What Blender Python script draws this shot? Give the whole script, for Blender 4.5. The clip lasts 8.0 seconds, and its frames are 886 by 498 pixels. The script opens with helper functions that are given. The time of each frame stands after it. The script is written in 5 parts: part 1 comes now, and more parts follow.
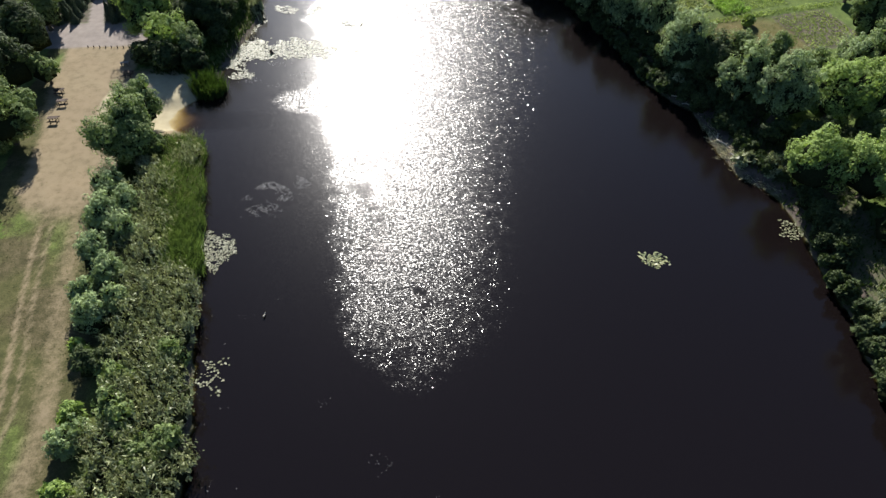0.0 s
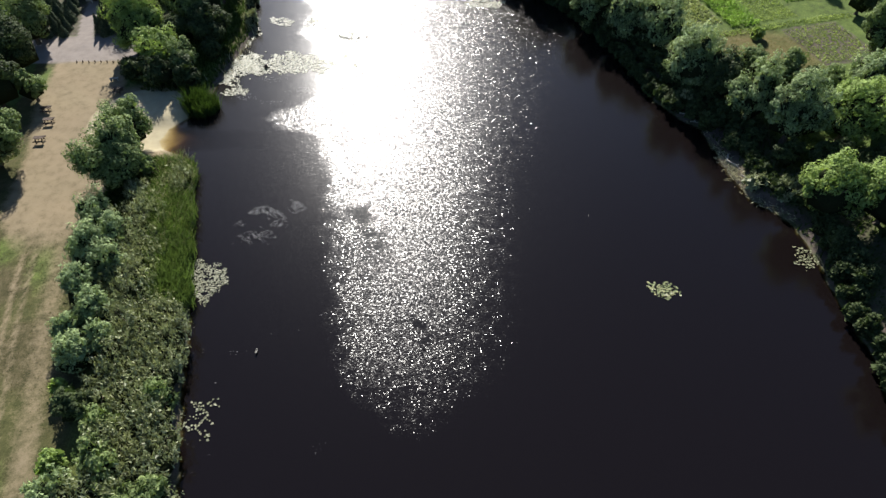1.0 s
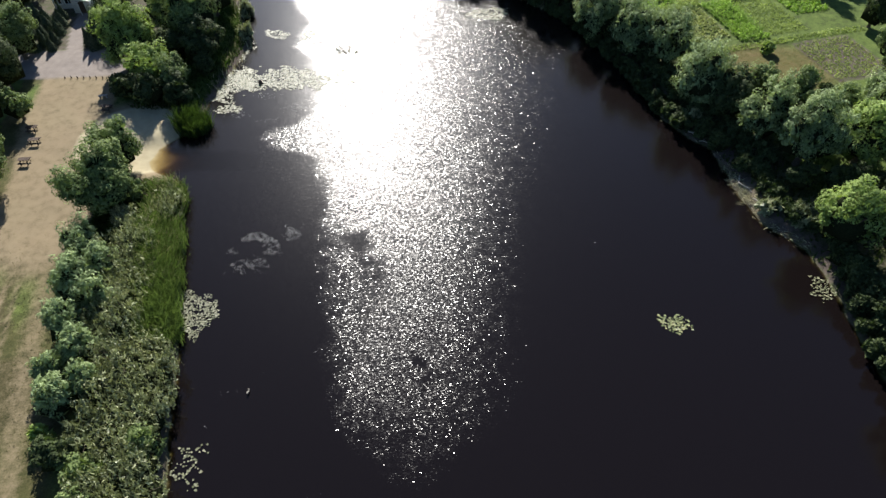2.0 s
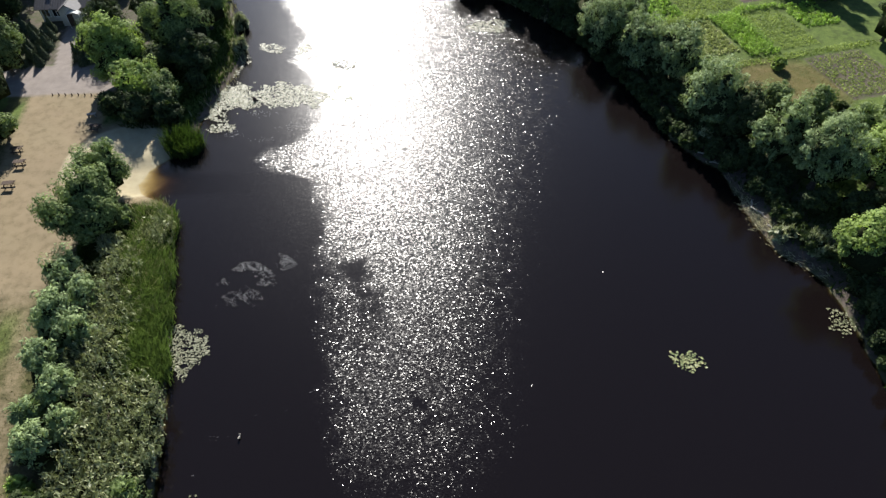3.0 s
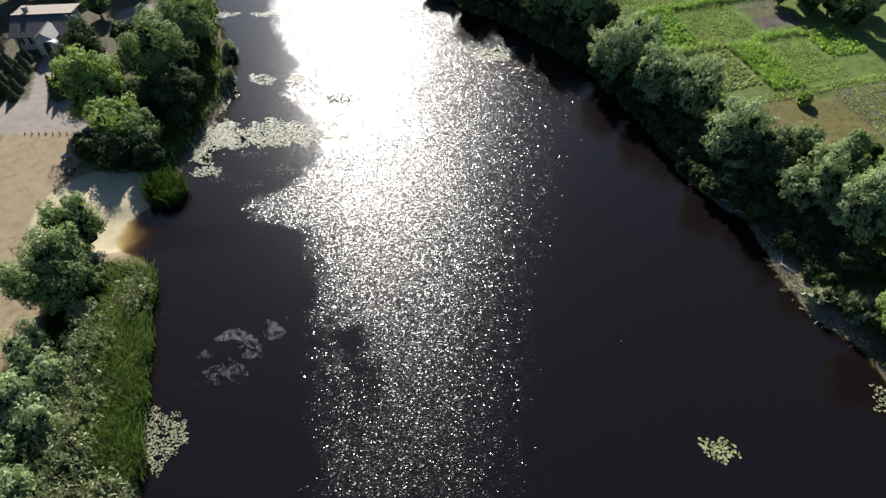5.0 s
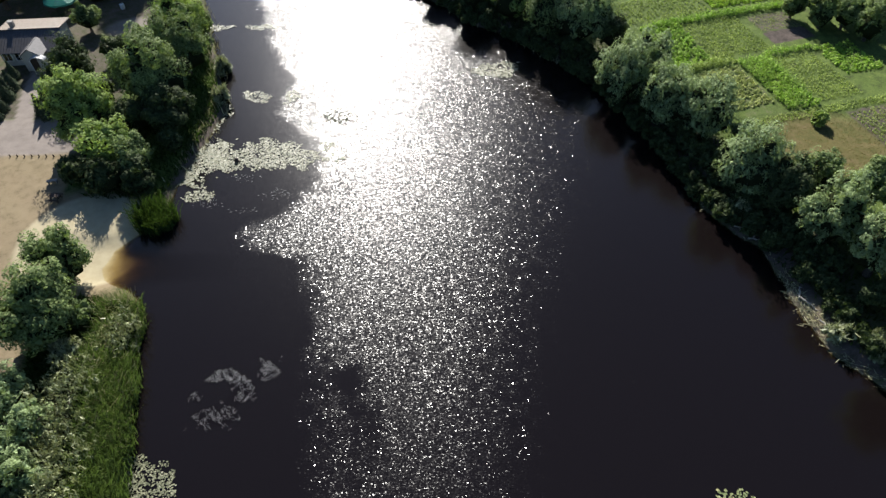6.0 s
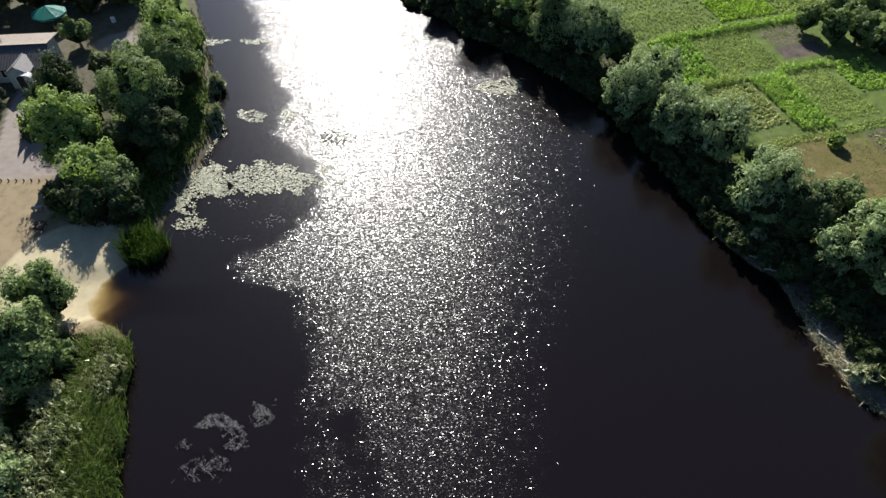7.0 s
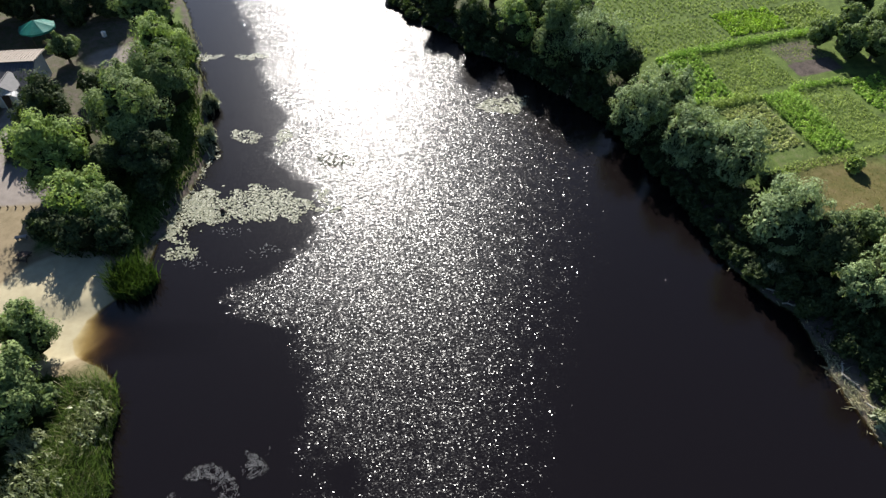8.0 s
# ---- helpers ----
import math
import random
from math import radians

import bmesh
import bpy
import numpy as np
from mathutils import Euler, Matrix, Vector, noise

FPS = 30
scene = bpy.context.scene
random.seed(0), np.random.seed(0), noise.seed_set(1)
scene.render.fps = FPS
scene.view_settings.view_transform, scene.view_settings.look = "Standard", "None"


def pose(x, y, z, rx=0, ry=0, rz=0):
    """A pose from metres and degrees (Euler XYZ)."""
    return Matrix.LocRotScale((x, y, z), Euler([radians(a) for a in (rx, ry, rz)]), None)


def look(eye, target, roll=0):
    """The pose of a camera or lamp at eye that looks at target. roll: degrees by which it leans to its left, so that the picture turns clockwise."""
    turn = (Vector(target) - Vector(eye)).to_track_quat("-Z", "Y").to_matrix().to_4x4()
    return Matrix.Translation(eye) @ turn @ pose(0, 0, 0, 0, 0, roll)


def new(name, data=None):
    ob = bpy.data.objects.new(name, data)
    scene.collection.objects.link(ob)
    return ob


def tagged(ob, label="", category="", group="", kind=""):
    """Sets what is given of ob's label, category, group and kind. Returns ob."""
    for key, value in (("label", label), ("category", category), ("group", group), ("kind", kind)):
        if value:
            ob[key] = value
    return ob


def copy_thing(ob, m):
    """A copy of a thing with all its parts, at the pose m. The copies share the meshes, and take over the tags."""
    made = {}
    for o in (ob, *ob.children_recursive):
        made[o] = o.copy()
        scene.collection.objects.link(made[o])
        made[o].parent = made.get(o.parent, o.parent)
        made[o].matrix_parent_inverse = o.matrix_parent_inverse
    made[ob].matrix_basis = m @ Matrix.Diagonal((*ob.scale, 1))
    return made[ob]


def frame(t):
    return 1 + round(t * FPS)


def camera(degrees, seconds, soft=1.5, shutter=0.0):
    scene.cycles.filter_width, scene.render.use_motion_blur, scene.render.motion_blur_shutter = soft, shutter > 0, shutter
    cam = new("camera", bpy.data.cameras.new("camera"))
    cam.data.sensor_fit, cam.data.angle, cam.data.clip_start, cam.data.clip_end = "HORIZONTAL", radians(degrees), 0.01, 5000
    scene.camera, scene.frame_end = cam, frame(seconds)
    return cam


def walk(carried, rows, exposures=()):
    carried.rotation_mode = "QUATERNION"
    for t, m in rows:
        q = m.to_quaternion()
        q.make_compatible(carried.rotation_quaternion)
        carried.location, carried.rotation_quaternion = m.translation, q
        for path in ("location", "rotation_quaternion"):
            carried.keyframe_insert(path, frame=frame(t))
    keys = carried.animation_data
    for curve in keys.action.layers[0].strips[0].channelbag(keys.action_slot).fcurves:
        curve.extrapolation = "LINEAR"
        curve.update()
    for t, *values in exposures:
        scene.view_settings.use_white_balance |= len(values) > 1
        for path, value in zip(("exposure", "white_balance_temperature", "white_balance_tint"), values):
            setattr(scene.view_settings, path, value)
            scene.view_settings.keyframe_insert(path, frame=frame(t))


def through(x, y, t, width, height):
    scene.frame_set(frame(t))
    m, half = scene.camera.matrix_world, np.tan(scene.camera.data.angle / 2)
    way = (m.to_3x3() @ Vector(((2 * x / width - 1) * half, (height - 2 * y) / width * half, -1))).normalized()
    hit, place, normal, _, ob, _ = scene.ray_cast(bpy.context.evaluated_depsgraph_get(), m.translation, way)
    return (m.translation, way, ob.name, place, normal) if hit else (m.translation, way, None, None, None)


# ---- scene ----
cam = camera(72.0, 8.0, soft=1.45)
# one steady glide over the river: seconds, eye x y z, yaw, pitch, roll
ROWS = [
    (0.0, -0.00, 0.00, 50.00, -0.00, -47.89, -0.36),
    (0.5, -0.05, 2.13, 50.03, -0.05, -47.92, -0.36),
    (1.0, -0.11, 4.27, 50.06, -0.09, -47.95, -0.36),
    (1.5, -0.17, 6.42, 50.09, -0.14, -47.98, -0.36),
    (2.0, -0.23, 8.58, 50.12, -0.18, -48.01, -0.36),
    (2.5, -0.31, 10.76, 50.15, -0.23, -48.05, -0.36),
    (3.0, -0.38, 12.94, 50.19, -0.27, -48.08, -0.36),
    (3.5, -0.46, 15.14, 50.22, -0.32, -48.11, -0.36),
    (4.0, -0.55, 17.35, 50.25, -0.36, -48.14, -0.36),
    (4.5, -0.65, 19.58, 50.28, -0.41, -48.17, -0.36),
    (5.0, -0.74, 21.81, 50.31, -0.45, -48.20, -0.36),
    (5.5, -0.85, 24.06, 50.34, -0.50, -48.24, -0.36),
    (6.0, -0.96, 26.32, 50.37, -0.54, -48.27, -0.36),
    (6.5, -1.07, 28.59, 50.40, -0.59, -48.30, -0.36),
    (7.0, -1.19, 30.88, 50.43, -0.64, -48.34, -0.36),
    (7.5, -1.32, 33.17, 50.46, -0.68, -48.37, -0.36),
    (8.0, -1.45, 35.48, 50.49, -0.73, -48.40, -0.36),
]
walk(cam, [(t, look((x, y, z), (x - math.sin(radians(yaw)) * math.cos(radians(pitch)), y + math.cos(radians(yaw)) * math.cos(radians(pitch)), z + math.sin(radians(pitch))), roll)) for t, x, y, z, yaw, pitch, roll in ROWS])

# ---------------------------------------------------------------- light
SUN_ELEV, SUN_AZ = 33.0, -8.0          # degrees; azimuth from +y, to the left is minus
sun_way = Vector((math.sin(radians(SUN_AZ)) * math.cos(radians(SUN_ELEV)), math.cos(radians(SUN_AZ)) * math.cos(radians(SUN_ELEV)), math.sin(radians(SUN_ELEV))))
sun = new("sun", bpy.data.lights.new("sun", "SUN"))
sun.data.energy, sun.data.angle, sun.data.color = 5.0, radians(0.6), (1.0, 0.96, 0.90)
sun.matrix_world = look(sun_way * 200, (0, 0, 0))

world = bpy.data.worlds.new("sky")
scene.world = world
world.use_nodes = True
sky = world.node_tree.nodes.new("ShaderNodeTexSky")
sky.sky_type, sky.sun_disc = "NISHITA", False
sky.air_density, sky.dust_density, sky.ozone_density = 1.0, 0.8, 6.5
sky.sun_elevation, sky.sun_rotation = radians(SUN_ELEV), radians(SUN_AZ)
world.node_tree.links.new(sky.outputs[0], world.node_tree.nodes["Background"].inputs[0])
world.node_tree.nodes["Background"].inputs[1].default_value = 0.058
scene.view_settings.exposure = 1.08


# ---------------------------------------------------------------- materials
class Mat:
    """A small builder for node materials."""

    def __init__(self, name):
        self.m = bpy.data.materials.new(name)
        self.m.use_nodes = True
        self.t = self.m.node_tree
        self.bsdf = self.t.nodes["Principled BSDF"]
        self.out = self.t.nodes["Material Output"]
        self.geo = self.t.nodes.new("ShaderNodeNewGeometry")

    def node(self, kind, **sockets):
        n = self.t.nodes.new(kind)
        for key, value in sockets.items():
            self.set(n, key.replace("_", " "), value)
        return n

    def set(self, n, key, value):
        s = n.inputs[key]
        if isinstance(value, bpy.types.NodeSocket):
            self.t.links.new(value, s)
        else:
            s.default_value = value

    def noise(self, scale, detail=4.0, rough=0.55, vector=None):
        n = self.node("ShaderNodeTexNoise", Scale=scale, Detail=detail, Roughness=rough)
        self.t.links.new(vector or self.geo.outputs["Position"], n.inputs["Vector"])
        return n.outputs["Fac"]

    def ramp(self, fac, *stops):
        n = self.t.nodes.new("ShaderNodeValToRGB")
        el = n.color_ramp.elements
        while len(el) < len(stops):
            el.new(0.5)
        for e, (p, col) in zip(el, stops):
            e.position, e.color = p, (*col, 1) if len(col) == 3 else col
        self.t.links.new(fac, n.inputs[0])
        return n.outputs[0]

    def mix(self, fac, a, b, blend="MIX"):
        n = self.t.nodes.new("ShaderNodeMix")
        n.data_type, n.blend_type = "RGBA", blend
        for s, v in ((n.inputs[0], fac), (n.inputs[6], a), (n.inputs[7], b)):
            if isinstance(v, bpy.types.NodeSocket):
                self.t.links.new(v, s)
            else:
                s.default_value = v if not isinstance(v, tuple) or len(v) == 4 else (*v, 1)
        return n.outputs[2]

    def math(self, op, a, b=0.0, clamp=False):
        n = self.t.nodes.new("ShaderNodeMath")
        n.operation, n.use_clamp = op, clamp
        for s, v in zip(n.inputs, (a, b)):
            if isinstance(v, bpy.types.NodeSocket):
                self.t.links.new(v, s)
            else:
                s.default_value = v
        return n.outputs[0]

    def bump(self, height, strength=0.5, distance=0.05):
        n = self.node("ShaderNodeBump", Strength=strength, Distance=distance)
        self.t.links.new(height, n.inputs["Height"])
        return n.outputs[0]

    def shade(self, color, rough=0.8, normal=None, spec=0.3, metal=0.0):
        self.set(self.bsdf, "Base Color", color if not isinstance(color, tuple) else (*color, 1))
        self.set(self.bsdf, "Roughness", rough)
        self.set(self.bsdf, "Specular IOR Level", spec)
        self.set(self.bsdf, "Metallic", metal)
        if normal:
            self.set(self.bsdf, "Normal", normal)
        return self.m


def leaf_material(name, dark, light, through, amount=0.4, rough=0.55, spec=0.12):
    k = Mat(name)
    rnd = k.geo.outputs["Random Per Island"]
    col = k.mix(rnd, dark, light)
    patch = k.ramp(k.noise(0.55, 3.0), (0.35, (0.72, 0.75, 0.72)), (0.7, (1.15, 1.12, 1.0)))
    col = k.mix(1.0, col, patch, "MULTIPLY")
    k.shade(col, rough + 0.15, spec=spec)
    tr = k.node("ShaderNodeBsdfTranslucent")
    k.t.links.new(k.mix(1.0, k.mix(rnd, through, tuple(c * 1.25 for c in through)), patch, "MULTIPLY"), tr.inputs["Color"])
    m = k.node("ShaderNodeMixShader", Fac=amount)
    k.t.links.new(k.bsdf.outputs[0], m.inputs[1])
    k.t.links.new(tr.outputs[0], m.inputs[2])
    k.t.links.new(m.outputs[0], k.out.inputs["Surface"])
    return k.m


LEAF = {
    "willow": leaf_material("willow_leaves", (0.075, 0.110, 0.050), (0.390, 0.490, 0.250), (0.330, 0.430, 0.140), 0.26, 0.45, 0.1),
    "scrub": leaf_material("olive_scrub_leaves", (0.082, 0.101, 0.045), (0.480, 0.510, 0.310), (0.250, 0.285, 0.110), 0.25, 0.3, 0.25),
    "broad": leaf_material("broad_leaves", (0.073, 0.112, 0.042), (0.263, 0.328, 0.137), (0.248, 0.348, 0.079), 0.22),
    # dark foliage, lowered further to put the shade of the banks into the colour
    "dark": leaf_material("dark_and_shade_leaves", (0.023, 0.036, 0.016), (0.094, 0.122, 0.050), (0.081, 0.130, 0.029), 0.15),
    "bright": leaf_material("bright_leaves", (0.100, 0.155, 0.042), (0.350, 0.450, 0.150), (0.350, 0.490, 0.088), 0.25),
    "pine": leaf_material("spruce_needles", (0.035, 0.052, 0.033), (0.12, 0.15, 0.095), (0.06, 0.09, 0.03), 0.12, 0.6),
    "reed": leaf_material("reed_blades", (0.054, 0.090, 0.025), (0.184, 0.235, 0.082), (0.173, 0.270, 0.054), 0.28),
    # dark sedge green, lowered further to paint the shade below the bank trees
    "reed_dark": leaf_material("sedge_and_shade_blades", (0.018, 0.036, 0.008), (0.060, 0.092, 0.021), (0.072, 0.135, 0.018), 0.22),
    "straw": leaf_material("dry_reed_blades", (0.204, 0.192, 0.108), (0.546, 0.520, 0.351), (0.312, 0.299, 0.156), 0.2),
    "corn": leaf_material("corn_leaves", (0.161, 0.282, 0.044), (0.377, 0.533, 0.104), (0.336, 0.540, 0.060), 0.32),
    "crop": leaf_material("crop_leaves", (0.165, 0.226, 0.057), (0.416, 0.501, 0.143), (0.360, 0.480, 0.084), 0.32),
    "pale_crop": leaf_material("pale_crop_leaves", (0.242, 0.286, 0.094), (0.525, 0.562, 0.225), (0.360, 0.432, 0.120), 0.3),
    "mustard": leaf_material("mustard_leaves", (0.20, 0.33, 0.03), (0.38, 0.56, 0.07), (0.33, 0.50, 0.04), 0.35),
    "dry_grass": leaf_material("dry_field_grass", (0.170, 0.150, 0.045), (0.330, 0.280, 0.100), (0.20, 0.18, 0.05), 0.25),
    "grass": leaf_material("grass_blades", (0.092, 0.092, 0.035), (0.185, 0.168, 0.076), (0.170, 0.170, 0.060), 0.25),
}


def bark_material():
    k = Mat("grey_brown_bark")
    n = k.noise(9.0, 6.0, 0.65)
    return k.shade(k.ramp(n, (0.3, (0.045, 0.036, 0.028)), (0.7, (0.16, 0.13, 0.10))), 0.9, k.bump(n, 0.8, 0.03), 0.2)


def plain(name, a, b, scale=6.0, rough=0.7, spec=0.3, relief=0.3, distance=0.02, metal=0.0):
    k = Mat(name)
    n = k.mix(0.35, k.noise(scale, 5.0), k.noise(scale * 6, 3.0))
    n = k.math("MULTIPLY", n, 1.0)
    return k.shade(k.ramp(n, (0.32, a), (0.68, b)), rough, k.bump(n, relief, distance), spec, metal)


def ground_material():
    """Dry meadow, with sand, lush grass, bare soil and paving laid in by the sheet's cover weights."""
    k = Mat("meadow_sand_and_soil")
    at = k.t.nodes.new("ShaderNodeAttribute")
    at.attribute_name = "cover"
    sep = k.t.nodes.new("ShaderNodeSeparateColor")
    k.t.links.new(at.outputs["Color"], sep.inputs[0])
    big, mid, fine, grit = k.noise(0.16, 4.0), k.noise(0.9, 5.0, 0.65), k.noise(5.5, 5.0, 0.7), k.noise(26.0, 3.0, 0.6)
    tuft = k.math("ADD", k.math("MULTIPLY", mid, 0.5), k.math("MULTIPLY", fine, 0.5))
    meadow = k.ramp(tuft, (0.36, (0.034, 0.035, 0.014)), (0.48, (0.066, 0.058, 0.026)), (0.62, (0.115, 0.095, 0.052)))
    meadow = k.mix(k.ramp(big, (0.38, (0, 0, 0)), (0.56, (0.9, 0.9, 0.9))), meadow, k.ramp(tuft, (0.35, (0.036, 0.042, 0.013)), (0.65, (0.10, 0.096, 0.036))))
    lush = k.ramp(tuft, (0.35, (0.036, 0.062, 0.014)), (0.52, (0.078, 0.115, 0.024)), (0.68, (0.140, 0.172, 0.045)))
    sand = k.ramp(k.math("ADD", k.math("MULTIPLY", mid, 0.65), k.math("MULTIPLY", grit, 0.35)), (0.2, (0.175, 0.136, 0.084)), (0.52, (0.213, 0.170, 0.105)), (0.85, (0.255, 0.208, 0.135)))
    sand = k.mix(k.ramp(big, (0.4, (0, 0, 0)), (0.65, (0.5, 0.5, 0.5))), sand, (0.225, 0.170, 0.108))
    sand = k.mix(k.ramp(sep.outputs[0], (0.82, (0, 0, 0)), (0.98, (1, 1, 1))), sand, k.ramp(mid, (0.3, (0.325, 0.278, 0.178)), (0.7, (0.41, 0.360, 0.238))))
    soil = k.ramp(tuft, (0.35, (0.035, 0.029, 0.025)), (0.65, (0.12, 0.095, 0.080)))
    pave = k.ramp(k.math("ADD", k.math("MULTIPLY", mid, 0.6), k.math("MULTIPLY", grit, 0.4)), (0.35, (0.18, 0.155, 0.137)), (0.65, (0.25, 0.218, 0.195)))

    def edge(weight, width=0.5):
        n = k.math("ADD", weight, k.math("MULTIPLY", k.math("SUBTRACT", k.math("ADD", k.math("MULTIPLY", mid, 0.6), k.math("MULTIPLY", fine, 0.4)), 0.5), 1.6))
        return k.ramp(n, (0.5 - width / 2, (0, 0, 0)), (0.5 + width / 2, (1, 1, 1)))

    field = k.t.nodes.new("ShaderNodeAttribute")
    field.attribute_name = "field"
    straw = k.ramp(k.math("ADD", k.math("MULTIPLY", mid, 0.7), k.math("MULTIPLY", big, 0.3)), (0.35, (0.062, 0.068, 0.018)), (0.5, (0.100, 0.088, 0.030)), (0.66, (0.140, 0.110, 0.050)))
    col = k.mix(edge(sep.outputs[1]), meadow, lush)
    col = k.mix(field.outputs["Fac"], col, straw)
    col = k.mix(edge(sep.outputs[0], 0.6), col, sand)
    col = k.mix(edge(sep.outputs[2]), col, soil)
    col = k.mix(at.outputs["Alpha"], col, pave)
    rough = k.mix(0.5, fine, grit)
    return k.shade(col, 0.92, k.bump(k.math("MULTIPLY", rough, 1.0), 0.4, 0.06), 0.15)


def water_material():
    """Peat-stained river water: clear in the shallows, dark below, ruffled by wind where the sheet's weights say so."""
    k = Mat("dark_river_water")
    at = k.t.nodes.new("ShaderNodeAttribute")
    at.attribute_name = "river"
    sep = k.t.nodes.new("ShaderNodeSeparateColor")
    k.t.links.new(at.outputs["Color"], sep.inputs[0])
    wind, murk, tint = sep.outputs[0], sep.outputs[1], sep.outputs[2]
    pos = k.geo.outputs["Position"]
    stretch = k.t.nodes.new("ShaderNodeMapping")
    stretch.inputs["Scale"].default_value = (1.0, 1.55, 1.0)
    stretch.inputs["Rotation"].default_value = (0.0, 0.0, radians(-12))
    k.t.links.new(pos, stretch.inputs["Vector"])
    warp = stretch.outputs[0]
    # the waves grow longer up the river, where the wind has run further
    place = k.t.nodes.new("ShaderNodeSeparateXYZ")
    k.t.links.new(pos, place.inputs[0])
    fetch = k.ramp(k.math("MULTIPLY", place.outputs[1], 0.01), (0.45, (0, 0, 0)), (1.0, (1, 1, 1)))
    short, long = k.math("SUBTRACT", k.noise(3.8, 1.0, 0.5, warp), 0.5), k.math("SUBTRACT", k.noise(2.4, 1.0, 0.5, warp), 0.5)
    chop = k.math("ADD", k.math("MULTIPLY", short, k.math("SUBTRACT", 1.0, fetch)), k.math("MULTIPLY", k.math("MULTIPLY", long, 1.58), fetch))
    swell = k.math("SUBTRACT", k.noise(1.5, 2.0, 0.5, warp), 0.5)
    fray = k.math("SUBTRACT", k.math("ADD", k.math("MULTIPLY", k.noise(0.8, 4.0, 0.65), 0.6), k.math("MULTIPLY", k.noise(4.0, 3.0), 0.4)), 0.5)
    fray = k.math("MULTIPLY", fray, k.ramp(wind, (0.06, (0, 0, 0)), (0.35, (1, 1, 1))))
    wind = k.ramp(k.math("ADD", wind, k.math("MULTIPLY", fray, 2.8)), (0.15, (0.03, 0.03, 0.03)), (0.55, (0.5, 0.5, 0.5)), (1.0, (1, 1, 1)))
    h = k.math("ADD", chop, k.math("MULTIPLY", swell, 0.8))
    gust = k.math("MULTIPLY", wind, k.math("ADD", 0.7, k.math("MULTIPLY", k.noise(0.22, 3.0), 0.6)))
    h = k.math("MULTIPLY", h, gust)
    wave = k.bump(h, 1.0, 0.024)
    # wind facets: small cells of water, each tipped its own way
    cell = k.node("ShaderNodeTexVoronoi", Scale=9.6)
    ragged = k.node("ShaderNodeTexNoise", Scale=9.0, Detail=2.0)
    k.t.links.new(warp, ragged.inputs["Vector"])
    k.t.links.new(k.mix(0.10, warp, ragged.outputs["Color"], "ADD"), cell.inputs["Vector"])
    tip = k.t.nodes.new("ShaderNodeVectorMath")
    tip.operation, tip.inputs[1].default_value = "SUBTRACT", (0.5, 0.5, 0.5)
    k.t.links.new(cell.outputs["Color"], tip.inputs[0])
    flat = k.t.nodes.new("ShaderNodeVectorMath")
    flat.operation, flat.inputs[1].default_value = "MULTIPLY", (0.42, 0.58, 0.0)
    k.t.links.new(tip.outputs[0], flat.inputs[0])
    cut = k.t.nodes.new("ShaderNodeSeparateColor")
    k.t.links.new(cell.outputs["Color"], cut.inputs[0])
    size = k.t.nodes.new("ShaderNodeVectorMath")
    size.operation = "SCALE"
    k.t.links.new(flat.outputs[0], size.inputs[0])
    # the weaker the wind, the fewer cells are tipped
    toss = k.t.nodes.new("ShaderNodeTexWhiteNoise")
    k.t.links.new(cell.outputs["Position"], toss.inputs["Vector"])
    tipped = k.math("LESS_THAN", toss.outputs["Value"], k.math("SUBTRACT", k.math("MULTIPLY", wind, 1.2), 0.095))
    lively = k.math("MULTIPLY", k.math("ADD", 0.18, k.math("MULTIPLY", k.math("POWER", cut.outputs[2], 2.0), 1.75)), k.math("ADD", 0.08, k.math("MULTIPLY", tipped, 0.92)))
    lively = k.math("MULTIPLY", lively, k.math("ADD", 1.0, k.math("MULTIPLY", fetch, 0.6)))
    k.t.links.new(k.math("MULTIPLY", lively, k.math("ADD", 0.75, k.math("MULTIPLY", k.noise(0.22, 3.0), 0.5))), size.inputs["Scale"])
    total = k.t.nodes.new("ShaderNodeVectorMath")
    k.t.links.new(wave, total.inputs[0])
    k.t.links.new(size.outputs[0], total.inputs[1])
    unit_len = k.t.nodes.new("ShaderNodeVectorMath")
    unit_len.operation = "NORMALIZE"
    k.t.links.new(total.outputs[0], unit_len.inputs[0])
    nrm = unit_len.outputs[0]
    base = (0.0054, 0.0039, 0.0039)
    k.shade(base, k.math("ADD", 0.135, k.math("MULTIPLY", wind, 0.135)), nrm, 0.47)
    k.set(k.bsdf, "IOR", 1.33)
    # small ripples below the size of the waves widen a part of the reflection
    soft = k.node("ShaderNodeBsdfPrincipled", Base_Color=(*base, 1), Roughness=0.28, Specular_IOR_Level=0.31, IOR=1.33, Normal=nrm)
    surface = k.node("ShaderNodeMixShader", Fac=k.math("MULTIPLY", wind, k.math("ADD", 0.10, k.math("MULTIPLY", fetch, 0.02))))
    k.t.links.new(k.bsdf.outputs[0], surface.inputs[1])
    k.t.links.new(soft.outputs[0], surface.inputs[2])
    clear = k.node("ShaderNodeBsdfTransparent")
    k.t.links.new(k.ramp(tint, (0.0, (1.0, 0.97, 0.88)), (0.22, (0.84, 0.74, 0.54)), (0.55, (0.44, 0.33, 0.26)), (1.0, (0.2, 0.13, 0.13))), clear.inputs[0])
    m = k.t.nodes.new("ShaderNodeMixShader")
    k.t.links.new(murk, m.inputs[0])
    k.t.links.new(clear.outputs[0], m.inputs[1])
    k.t.links.new(surface.outputs[0], m.inputs[2])
    k.t.links.new(m.outputs[0], k.out.inputs["Surface"])
    return k.m


